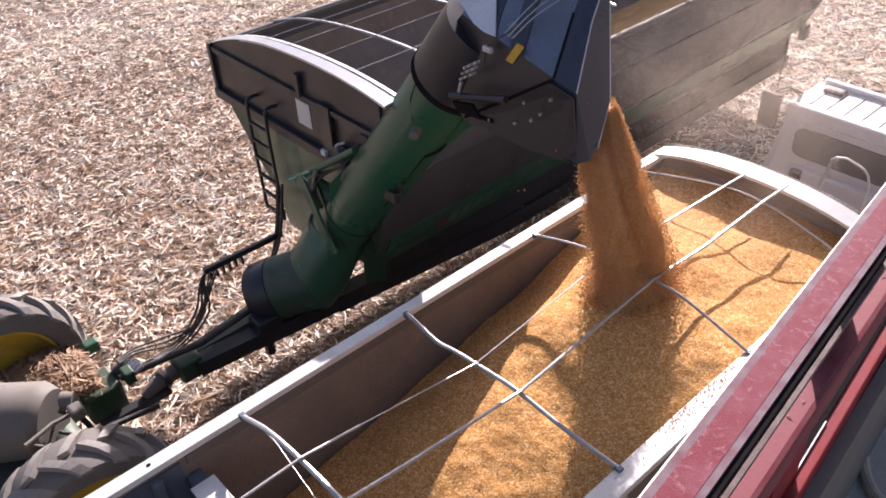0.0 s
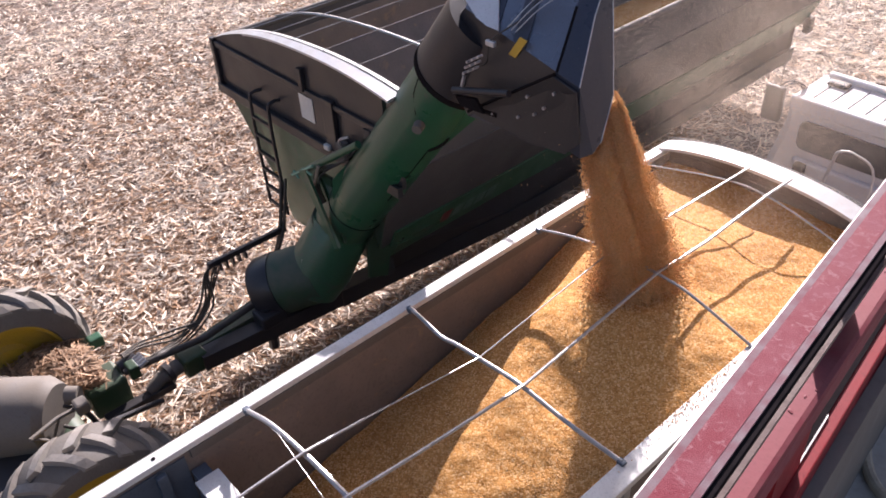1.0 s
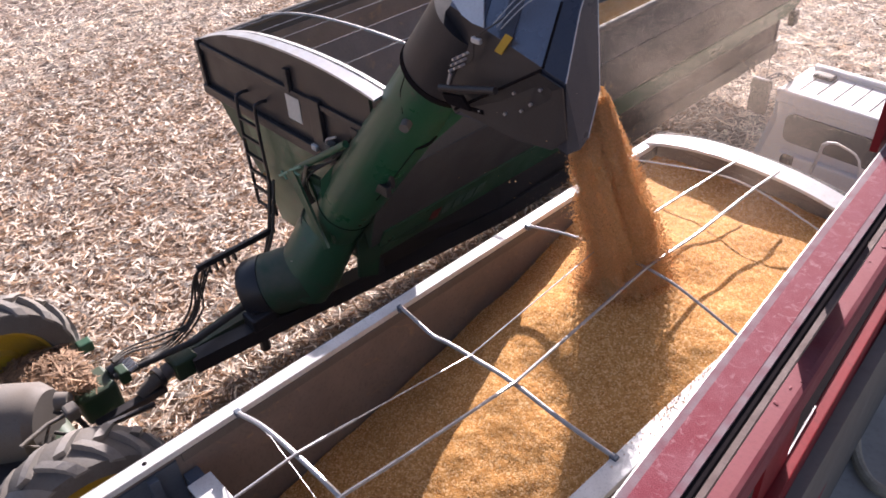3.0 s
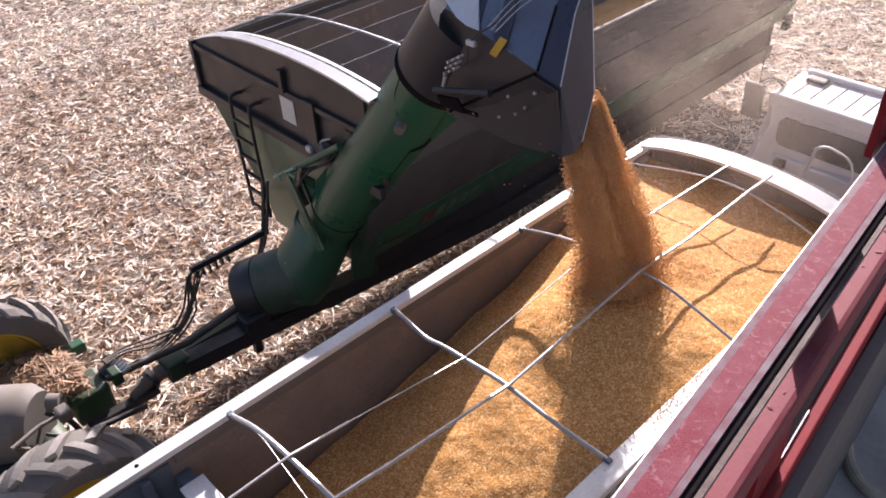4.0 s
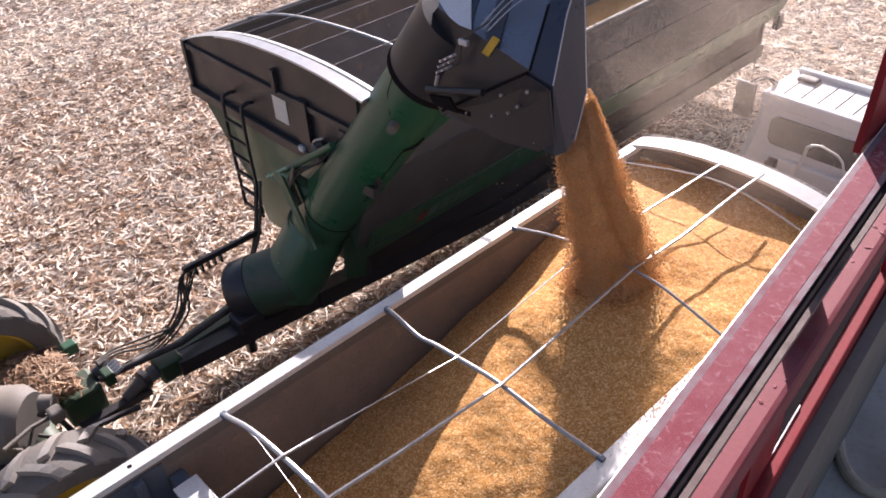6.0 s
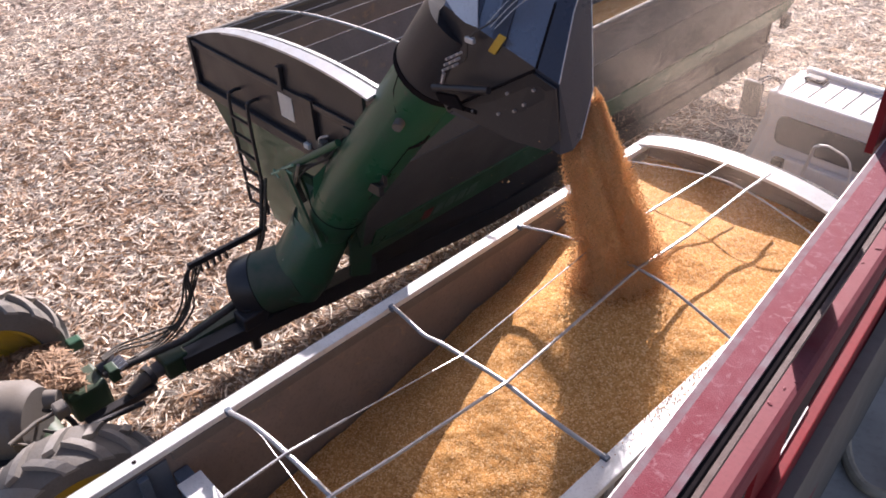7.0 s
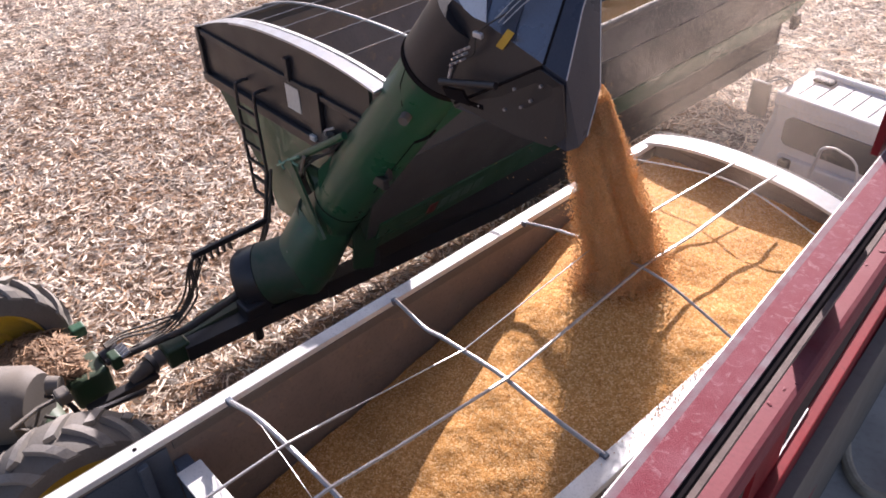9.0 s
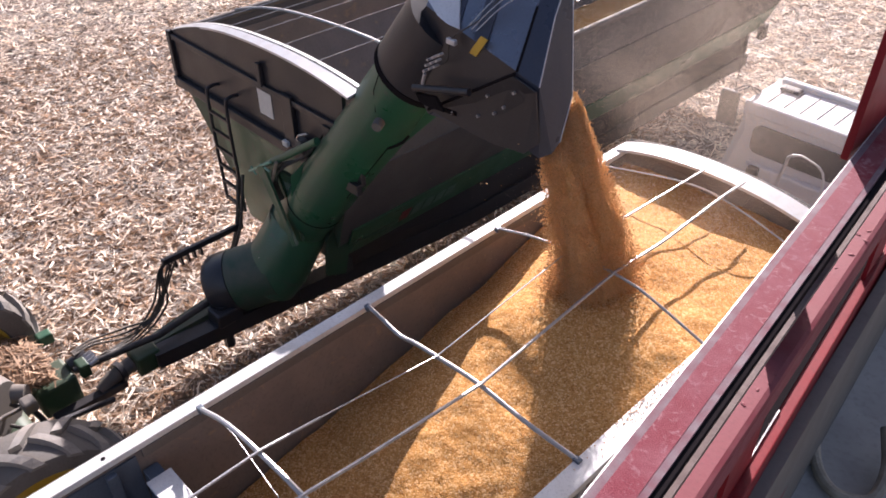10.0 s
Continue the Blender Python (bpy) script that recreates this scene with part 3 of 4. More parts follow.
for x, top in ((CL, TOP), (CR - 0.05, SIDE_TOP)):
    part("side_panel", box((x, CF, BELT), (x + 0.05, CB, top - 0.04)), BLACK_HAZED, cart, "black upper side panel")
    part("top_rail", rod([(x + 0.02, CF, top - 0.04), (x + 0.02, CB, top - 0.04)], 0.05, 12), GREY_DUST, cart, "dust grey round top rail", smooth=True)
for x0, x1 in ((CL - 0.06, CL + 0.02), (CR - 0.02, CR + 0.06)):
    part("corner_post", box((x0, CF - 0.05, BELT - 0.05), (x1, CF + 0.03, TOP), 0.01), BLACK, cart)
part("belt_rail", box((CL - 0.06, CF - 0.07, BELT - 0.09), (CR + 0.22, CF + 0.0, BELT + 0.04), 0.01), BLACK, cart)
part("front_panel", loft([[(x, CF, cart_arch(x) - 0.012), (x, CF + 0.05, cart_arch(x) - 0.012), (x, CF + 0.05, BELT), (x, CF, BELT)] for x in (CR + 0.062, CR + 0.14, CR + 0.22)]), BLACK, cart, "black upper end panel with curved top")
part("upper_rib", box((CL + 0.05, CF - 0.04, TOP - 0.10), (CR - 0.05, CF - 0.002, TOP - 0.03), 0.008), BLACK, cart)
part("panel_post", box((-2.70, CF - 0.06, BELT + 0.04), (-2.50, CF - 0.002, TOP + 0.0), 0.008), BLACK, cart)
part("panel_post", box((-3.13, CF - 0.06, TOP - 0.06), (-3.05, CF - 0.002, TOP + 0.22), 0.008), BLACK, cart)
part("panel_post", box((-1.95, CF - 0.06, BELT + 0.04), (-1.83, CF - 0.002, TOP - 0.1), 0.008), BLACK, cart)
# brown dust inside the far slope; haze painted into the near slope's grey
for x0, x1, lining in ((CL, -4.24, WALL), (CR, CR - 0.78, BLACK_HAZED)):
    part("hopper_side", slab([(x0, CF + 0.02, BELT), (x0, CB, BELT), (x1, CB - 0.08, 1.2), (x1, CF + 0.25, 1.2)], 0.03), lining, cart, "sloping hopper side in dust and haze grey")
part("hopper_front", slab([(CL, CF + 0.03, BELT), (CR, CF + 0.03, BELT), (CR - 0.78, CF + 0.25, 1.15), (-4.42, CF + 0.25, 1.15)], 0.03), GREEN_DULL, cart, "dusty green sloping hopper front")
part("hopper_rear", slab([(CL, CB, BELT), (CR, CB, BELT), (CR - 0.78, CB - 0.08, 1.15), (-4.24, CB - 0.08, 1.15)], 0.03), BLACK, cart)
part("hopper_bottom", box((-4.24, CF + 0.25, 1.17), (CR - 0.78, CB - 0.1, 1.21)), BLACK, cart)
def on_side(y, z, lift):
    """A point on the sloping hopper side beside the trailer."""
    return (CR - 0.78 + 0.4756 * (z - 1.2) + lift, y, z)


part("side_sill", slab([on_side(CF + 0.35, 1.22, 0.032), on_side(CB - 0.1, 1.22, 0.032), on_side(CB - 0.1, 1.74, 0.032), on_side(CF + 0.35, 1.74, 0.032)], 0.02), GREEN, cart, "green lower sill with lettering")
part("side_sill", box((-4.34, CF + 0.3, 1.18), (-4.27, CB - 0.1, 1.36), 0.01), GREEN, cart)
for k in range(5):
    y = 3.95 + k * 0.205
    part("brand_block", slab([on_side(y, 1.38, 0.052), on_side(y + 0.16, 1.38, 0.052), on_side(y + 0.185, 1.57, 0.052), on_side(y + 0.025, 1.57, 0.052)], 0.006), LETTER_RED if k == 0 else LETTER, cart, "dull lettering block")
for k in range(7):
    y = CF + 0.5 + k * 1.35
    part("side_rib", slab([(CR + 0.005, y, BELT), (CR - 0.70, y, 1.57), (CR - 0.78, y, 1.57), (CR - 0.06, y, BELT)], 0.06), BLACK, cart)
for y, rz in ((CF + 0.95, 0.46), (CF + 2.2, 0.47), (CF + 3.5, 0.47), (CF + 4.9, 0.47), (CF + 6.4, 0.47), (CF + 7.9, 0.47)):
    part("cart_bow", rod([(x, y, cart_arch(x, TOP, rz)) for x in xs], 0.017, 6), ROD, cart, "curved tarp bow", smooth=True)
for x in (-4.5, -3.9, -3.4, -2.8, -2.2):
    part("tarp_strap", rod([(x, CF + 0.1, cart_arch(x) + 0.0), (x, CB, cart_arch(x) + 0.0)], 0.005, 5), ROD, cart)
part("rear_lamp", box((CR - 0.70, CB - 0.25, 1.05), (CR - 0.56, CB - 0.06, 1.35), 0.03), BLACK, cart, "rear marker lamp on a stalk")
for x in (CL + 0.055, CR - 0.063):
    part("inner_lining", box((x, CF + 0.06, BELT), (x + 0.008, CB - 0.06, SIDE_TOP - 0.1)), WALL, cart, "brown dusty inside of the side panel")
# maize inside the cart
bm = bmesh.new()
bmesh.ops.create_grid(bm, x_segments=60, y_segments=120, size=0.5, matrix=Matrix.Translation((MID, (CF + CB) / 2, 0)) @ Matrix.Diagonal((CR - CL - 0.12, CB - CF - 0.12, 1, 1)))
for v in bm.verts:
    v.co.z = 1.75 + 0.25 * min(1, max(0, (v.co.y - 3.2) / 5.5)) * (1 - 0.25 * abs(v.co.x - MID)) + 0.03 * noise.noise(v.co * 2)
    if v.co.z < BELT:
        v.co.x = MID + (v.co.x - MID) * (1 - 0.5 * (BELT - v.co.z) / 1.34)
tagged(part("maize_load", bm, GRAIN, None, smooth=True), "maize still lying in the grain cart", "grain", kind="stuff")
# sticker, ladder, front details
bm = box((-3.24, CF - 0.008, 3.05), (-2.97, CF - 0.003, 3.36))
part("sticker", bm, SIGN, cart, "white weathered sticker")
part("lamp", box((-2.72, CF - 0.10, 2.86), (-2.62, CF - 0.03, 2.93), 0.012), SIGN, cart)


def ladder(x, y):
    lad = part("ladder", rod(smooth_line([(x, y + 0.18, 3.06), (x, y - 0.05, 3.10), (x, y - 0.12, 2.9), (x, y - 0.12, 1.5)], 4), 0.022, 6), BLACK, cart, "black tube ladder")
    part("rail", rod(smooth_line([(x + 0.42, y + 0.18, 3.06), (x + 0.42, y - 0.05, 3.10), (x + 0.42, y - 0.12, 2.9), (x + 0.42, y - 0.12, 1.5)], 4), 0.022, 6), BLACK, lad)
    part("rail", rod([(x, y + 0.1, 3.09), (x + 0.42, y + 0.1, 3.09)], 0.018, 6), BLACK, lad)
    for k in range(6):
        z = 2.78 - 0.25 * k
        part("rung", box((x, y - 0.14, z), (x + 0.42, y - 0.10, z + 0.03)), BLACK, lad)


ladder(-4.15, CF - 0.06)
# front frame and lower front
part("front_plate", slab([(-4.35, CF + 0.0, 2.75), (-2.4, CF + 0.0, 2.75), (-2.75, CF + 0.1, 1.15), (-4.1, CF + 0.1, 1.15)], 0.05), GREEN, cart, "green lower front plate")
part("feed_hose", rod(smooth_line([(-3.75, 2.6, 2.0), (-3.72, 2.45, 1.4), (-3.78, 2.3, 0.95), (-3.9, 2.1, 0.8)], 5), 0.03, 6), HOSE, cart)
part("feed_hose", rod(smooth_line([(-3.62, 2.6, 2.1), (-3.60, 2.42, 1.4), (-3.7, 2.25, 0.98), (-3.8, 2.05, 0.85)], 5), 0.022, 6), HOSE, cart)

# the auger
G, E, A, B = Vector((-3.19, 1.94, 1.00)), Vector((-2.83, 2.27, 1.02)), Vector((-2.66, 2.73, 1.80)), Vector((-0.84, 3.165, 4.326))
ax = (B - A).normalized()
tube = part("auger_tube", rod([A - ax * 0.05, A + ax * 0.1, A.lerp(B, 0.55), B + ax * 0.1], 0.352, 48), GREEN, cart, "fat green auger tube", smooth=True)
boot = part("auger_boot", rod([E - (A - E).normalized() * 0.10, E - (A - E).normalized() * 0.02, E.lerp(A, 0.3), A], [0.24, 0.35, 0.40, 0.375], 40), GREEN, cart, "dusty green boot below the tube", smooth=True)
part("joint_ring", rod([A - ax * 0.03, A + ax * 0.03], 0.385, 48), GREEN_DULL, boot, "green flange ring", smooth=True)
q = (G - E.lerp(A, 0.25)).normalized()
part("lower_auger", rod([E.lerp(A, 0.25), G - q * 0.12], [0.40, 0.405], 36), GREEN_DULL, boot, "dusty green lower auger housing", smooth=True)
part("gearbox_cover", rod([G - q * 0.115, G + q * 0.12, G + q * 0.20, G + q * 0.23], [0.415, 0.41, 0.37, 0.20], 36), BLACK, boot, "dull black end cover", smooth=True)
part("collar", rod([A.lerp(B, 0.93), A.lerp(B, 0.97)], 0.375, 40), BLACK, cart, smooth=True)
part("band", rod([A.lerp(B, 0.16), A.lerp(B, 0.165)], 0.357, 40), SEAM, tube, smooth=True)
for k in range(14):
    an = 2 * math.pi * k / 14
    s1 = ax.cross(Vector((0, 1, 0))).normalized()
    s2 = ax.cross(s1)
    c = A.lerp(B, 0.97) + 0.36 * (math.cos(an) * s1 + math.sin(an) * s2)
    part("collar_bolt", rod([c - ax * 0.05, c + ax * 0.03], 0.016, 6), SEAM, tube)
near = (Vector((4.34, -1.55, 7.47)) - A.lerp(B, 0.6)).normalized()
near = (near - ax * near.dot(ax)).normalized()
rightward = near.cross(ax) * -1.0


def on_tube(u, deg, lift=0.0):
    """A point on the tube's skin: u along it, deg round it from the side that faces the trailer's rear."""
    return A.lerp(B, u) + (near * math.cos(radians(deg)) + rightward * math.sin(radians(deg))) * (0.352 + lift)


c = on_tube(0.80, 4)
part("lifting_eye", rod([c, on_tube(0.80, 4, 0.09)], [0.055, 0.05], 14), GREY_DUST, tube, "steel lifting eye", smooth=True)
part("tube_seam", rod([on_tube(0.38 + 0.04 * k, 44, 0.001) for k in range(9)], 0.007, 6), SEAM, tube)
part("tube_seam", rod([on_tube(0.93, -46, 0.001), on_tube(0.87, -34, 0.001), on_tube(0.82, -10, 0.001)], 0.006, 6), SEAM, tube)
part("seam_tab", rod([on_tube(0.70, 44, 0.002), on_tube(0.72, 56, 0.012), on_tube(0.735, 64, 0.012), on_tube(0.76, 70, 0.0)], 0.016, 6), SEAM, tube, "bent dark tab on the tube seam")
part("tube_fin", slab([on_tube(0.96, 58), on_tube(0.95, 74, 0.10), on_tube(0.84, 78, 0.05), on_tube(0.70, 74, 0.0)], 0.02), GREEN, tube, "green fin under the collar")
h0, h1 = Vector((-2.81, 2.38, 2.67)), Vector((-2.28, 2.37, 1.83))
part("hinge_flange", slab([h0, h0 + Vector((0.10, 0.02, 0.05)), h1 + Vector((0.09, 0.0, 0.06)), h1], 0.035), GREEN, cart, "long green hinge flange")
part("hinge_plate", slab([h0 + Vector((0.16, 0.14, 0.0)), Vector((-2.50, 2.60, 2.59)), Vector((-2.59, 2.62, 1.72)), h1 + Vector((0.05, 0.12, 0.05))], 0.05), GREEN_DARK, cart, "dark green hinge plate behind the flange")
part("hinge_web", slab([Vector((-2.33, 2.50, 2.71)), Vector((-2.17, 2.60, 2.92)), Vector((-2.41, 2.50, 2.20))], 0.03), GREEN, cart, "green web plate beside the tube")
part("lock_pin", rod([(-3.05, 2.40, 2.50), (-2.55, 2.40, 2.83)], 0.016, 8), GREEN_LIGHT, cart, "pale green lock pin", smooth=True)
part("lock_pin", rod([(-2.78, 2.40, 2.70), (-2.60, 2.40, 2.69)], 0.014, 8), GREEN_LIGHT, cart, smooth=True)
part("lock_pin", rod([(-3.00, 2.40, 2.58), (-2.91, 2.40, 2.51)], 0.014, 8), GREEN_LIGHT, cart, smooth=True)
part("fold_cylinder", rod([(-2.77, 2.48, 2.67), (-1.92, 2.62, 3.26)], 0.042, 12), GREEN, cart, "green folding cylinder", smooth=True)
part("cylinder_rod", rod([(-2.53, 2.46, 2.81), (-2.68, 2.46, 2.49)], 0.02, 8), HOSE_TAN, cart, "brown rod beside the flange", smooth=True)
for k in range(3):
    part("auger_hose", rod(smooth_line([h0 + Vector((0.15 + 0.05 * k, 0.15, -0.5)), h0 + Vector((0.10 + 0.05 * k, 0.10, -0.15)), h0 + Vector((0.2 + 0.05 * k, 0.15, 0.05)), on_tube(0.35, -85 - 4 * k, 0.03), on_tube(0.6, -86 - 4 * k, 0.02)], 5), 0.013, 6), HOSE, cart)
part("valve", box((-2.42, CF - 0.12, 2.9), (-2.30, CF - 0.02, 3.08), 0.015), GREY_DUST, cart, "grey valve on the front panel")
part("valve_pipe", rod(smooth_line([(-2.36, CF - 0.1, 3.05), (-2.30, CF - 0.14, 3.16), (-2.18, CF - 0.1, 3.22)], 4), 0.014, 6), ROD, cart, smooth=True)
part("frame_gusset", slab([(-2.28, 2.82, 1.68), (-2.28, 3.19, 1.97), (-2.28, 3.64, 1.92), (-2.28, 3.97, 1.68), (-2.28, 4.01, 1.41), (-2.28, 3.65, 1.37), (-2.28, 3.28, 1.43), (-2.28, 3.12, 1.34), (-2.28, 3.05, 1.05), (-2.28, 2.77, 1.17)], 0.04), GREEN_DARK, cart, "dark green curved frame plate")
for k in range(4):
    p = E.lerp(A, 0.62) + near * 0.385 - rightward * (0.19 - 0.05 * k) - ax * 0.1 * k
    part("worn_patch", slab([p, p + rightward * 0.022, p + rightward * 0.05 - ax * 0.09, p + rightward * 0.03 - ax * 0.10], 0.004), SIGN, boot, "scraped pale lettering patch")
# hood: folded sheet facets round the tube's end
hx = Vector((0.560, 0.089, 0.823))
part("hood_sleeve", rod([B - hx * 0.12, B + hx * 0.60], [0.42, 0.405], 40), BLACK, cart, "black sleeve round the tube end", smooth=True)
NB = (0.80, 2.90, 4.085)
N1, N2, N3, N4, N5 = (-0.46, 2.86, 4.03), (0.70, 2.87, 4.13), (0.755, 2.90, 4.69), (0.555, 2.86, 4.77), (-0.52, 2.92, 4.99)
G1, K1, D1 = (0.62, 3.2, 5.13), (0.44, 3.2, 5.16), (-0.62, 3.2, 5.25)
G2, K2, D2 = (0.52, 3.5, 5.45), (0.36, 3.5, 5.5), (-0.5, 3.5, 5.55)
L1, L2, L3, H1 = (0.87, 2.97, 4.125), (0.895, 3.03, 4.215), (0.865, 3.12, 4.355), (0.80, 3.27, 4.52)
F1, F2, F3 = (-0.46, 3.62, 4.03), (0.50, 3.64, 4.40), (0.35, 3.66, 5.35)
S1, S2 = (-1.08, 3.0, 4.45), (-1.0, 3.5, 4.5)


def facets(polys, thick):
    bm = bmesh.new()
    made = {}
    for poly in polys:
        bm.faces.new([made.setdefault(p, bm.verts.new(p)) if p not in made else made[p] for p in poly])
    bmesh.ops.recalc_face_normals(bm, faces=bm.faces)
    bmesh.ops.solidify(bm, geom=bm.faces[:], thickness=thick)
    return bm


hood = part("auger_hood", facets([(N1, N2, NB, N3, N4), (N4, N3, G1, K1), (K1, G1, G2, K2), (N3, NB, L1), (N3, L1, L2, G1), (G1, L2, L3), (G1, L3, H1, G2),
                                  (G2, H1, F2, F3), (F3, F2, F1, S2), (K2, G2, F3, D2), (D2, F3, S2)], 0.012), BLACK_METAL, cart, "dark folded sheet spout hood", smooth=True)
part("hood_cheek", facets([(N1, N4, N5, S1)], 0.014), BLACK, hood, "black cheek plate with a bolt cluster")
part("hood_panel", facets([(N5, N4, K1, D1), (D1, K1, K2, D2)], 0.012), BLUE_SHEEN, hood, "hood sheet with the sky's blue put into its colour")
for u in (0.25, 0.55):
    p, q, r2 = Vector(N5).lerp(Vector(N4), u), Vector(D1).lerp(Vector(K1), u), Vector(0.13 * (Vector(N4) - Vector(N5)))
    part("hood_strip", slab([p + Vector((0, -0.012, 0.01)), p + r2 + Vector((0, -0.012, 0.01)), q + r2 + Vector((0, -0.012, 0.01)), q + Vector((0, -0.012, 0.01))], 0.01), BLACK_METAL, hood, "dark blue folded stiffener")
part("pale_sheet", slab([(-0.60, 2.96, 5.08), (-0.35, 2.89, 4.96), (-0.21, 2.87, 4.93), (-0.09, 2.88, 4.92), (-0.26, 3.06, 5.14)], 0.012), CAB, hood, "pale worn sheet beside the sleeve")
part("fold_edge", rod([N4, K1], 0.012, 6), SEAM, hood)
part("fold_edge", rod([N3, G1, G2], 0.006, 6), EDGE, hood)
part("lip_edge", rod([L2, L3, H1, G2], 0.005, 6), EDGE, hood)
part("hood_flap", slab([(-0.40, 2.84, 4.10), (0.545, 2.835, 4.74), (0.75, 2.87, 4.66), (0.815, 2.87, 4.24), (0.69, 2.845, 4.11), (0.30, 2.84, 4.065)], 0.016), BLACK, hood, "black riveted flap")
for x, z in ((0.56, 4.60), (0.28, 4.48), (0.46, 4.44), (0.36, 4.35), (0.18, 4.26), (-0.12, 4.18)):
    part("rivet", rod([(x, 2.845, z), (x, 2.82, z)], 0.014, 8), ROD, hood)
part("seam_strip", rod([(-0.44, 2.845, 4.09), (0.55, 2.84, 4.755)], 0.016, 6), SEAM, hood)
part("hood_decal", slab([(0.03, 2.875, 4.76), (0.11, 2.87, 4.75), (0.24, 2.865, 4.93), (0.16, 2.87, 4.94)], 0.008), DECAL, hood, "yellow warning sticker")
for k in range(9):
    c = Vector((-0.337, 2.700, 4.534)) + Vector((0.064, 0.000, 0.040)) * (k % 3) + Vector((0.025, 0.000, 0.058)) * (k // 3)
    part("bolt", rod([c + Vector((0, 0.06, 0)), c], 0.012, 8), EDGE, hood)
part("hood_latch", rod([(-0.353, 2.700, 4.415), (-0.318, 2.700, 4.519)], 0.016, 8), ROD, hood, "bright latch rod")
part("sleeve_lip", rod([B - hx * 0.16, B - hx * 0.10], 0.428, 40), SEAM, hood, "ragged black rubber lip", smooth=True)
part("lip_cylinder", rod([(-0.464, 2.700, 4.342), (0.163, 2.740, 4.500)], 0.032, 12), BLACK, hood, "black cylinder along the lip", smooth=True)
part("lip_bracket", slab([(-0.454, 2.720, 4.290), (-0.226, 2.740, 4.326), (-0.149, 2.760, 4.205), (-0.410, 2.740, 4.199)], 0.03), SEAM, hood, "black bracket below the cylinder")
part("hood_cable", rod(smooth_line([(-0.55, 2.86, 4.45), (-0.2, 2.83, 4.62), (-0.12, 2.82, 4.85), (0.1, 2.95, 5.05), (0.2, 3.1, 5.25)], 5), 0.007, 6), HOSE, hood)
part("cable_clip", box((-0.17, 2.80, 4.80), (-0.07, 2.84, 4.85), 0.01), STEEL, hood)
for k in range(3):
    part("hood_wire", rod(smooth_line([(-0.02 + 0.05 * k, 2.90, 4.95), (0.12 + 0.06 * k, 3.0, 5.15), (0.2 + 0.1 * k, 3.18, 5.3)], 4), 0.005, 5), EDGE, hood)
part("cylinder_boss", rod([(-0.50, 2.84, 4.14), (-0.08, 2.84, 4.18)], 0.022, 8), SEAM, hood, smooth=True)

# tongue, drive shaft and hose arm
part("tongue", loft([[(-3.46, 2.5, 0.58), (-3.12, 2.5, 0.58), (-3.12, 2.5, 0.82), (-3.46, 2.5, 0.82)], [(-3.40, 1.8, 0.58), (-3.08, 1.8, 0.58), (-3.08, 1.8, 0.81), (-3.40, 1.8, 0.81)], [(-3.30, 0.72, 0.56), (-3.14, 0.72, 0.56), (-3.14, 0.72, 0.74), (-3.30, 0.72, 0.74)]]), GREEN_DULL, cart, "long tapered green tongue bar")
part("tongue", loft([[(-2.90, 2.9, 0.55), (-2.66, 2.9, 0.55), (-2.66, 2.9, 0.78), (-2.90, 2.9, 0.78)], [(-3.14, 0.72, 0.53), (-2.93, 0.72, 0.53), (-2.93, 0.72, 0.74), (-3.14, 0.72, 0.74)]]), BLACK, cart, "dark tongue bar")
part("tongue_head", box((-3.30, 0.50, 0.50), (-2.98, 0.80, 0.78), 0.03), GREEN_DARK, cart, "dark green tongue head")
part("hitch_clevis", rod([(-3.16, 0.5, 0.62), (-3.14, 0.2, 0.58), (-3.12, 0.05, 0.52)], [0.10, 0.085, 0.06], 14), GREY_DUST, cart, "worn round hitch joint", smooth=True)
part("hitch_clevis", rod([(-3.16, 0.36, 0.60), (-3.15, 0.30, 0.60)], 0.13, 16), BLACK, cart, smooth=True)
part("drive_shaft", rod([(-3.26, -0.10, 0.85), (-3.11, 0.87, 0.86), (-3.16, 1.7, 0.92)], 0.042, 12), HOSE, cart, "black drive shaft guard", smooth=True)
for k in range(3):
    part("trailing_hose", rod(smooth_line([(-3.42 - 0.03 * k, -0.02, 0.92), (-3.55 - 0.05 * k, 0.25, 0.82), (-3.62 - 0.04 * k, 0.7, 0.62 + 0.04 * k), (-3.66, 1.1, 0.72), (-3.69, 1.42 + 0.05 * k, 1.30)], 6), 0.013, 6), HOSE, cart)
part("support_jack", rod([(-2.95, 1.65, 0.3), (-2.95, 1.65, 0.95)], 0.07, 10), BLACK, cart, smooth=True)
part("valve_block", box((-3.08, 1.5, 0.72), (-2.8, 1.85, 0.92), 0.03), BLACK, cart)
part("hose_arm", box((-3.72, 1.35, 1.32), (-3.66, 2.5, 1.40), 0.01), BLACK, cart)
for k in range(6):
    part("hose_clip", box((-3.73, 1.4 + k * 0.09, 1.22), (-3.65, 1.43 + k * 0.09, 1.32)), BLACK, cart)
for k in range(4):
    o = 0.04 * k
    part("hydraulic_hose", rod(smooth_line([(-3.69, 1.55 + o, 1.36), (-3.69, 1.30 + o * 0.3, 1.28), (-3.70 + o, 1.12 + o, 0.85), (-3.72 + o, 0.8, 0.55 - 0.3 * o), (-3.55, 0.3, 0.62), (-3.42, -0.05, 0.8)], 5), 0.014, 6), HOSE, cart)
for x in (-4.05, -2.75):
    wheel("wheel", cart, x, 8.3, 0.56, 0.5, BLACK, TYRE_DARK)
part("axle", box((-4.3, 8.15, 0.5), (-2.5, 8.45, 0.7), 0.02), BLACK, cart)
part("axle_post", box((-3.5, 8.2, 0.6), (-3.3, 8.4, 1.18), 0.02), BLACK, cart)
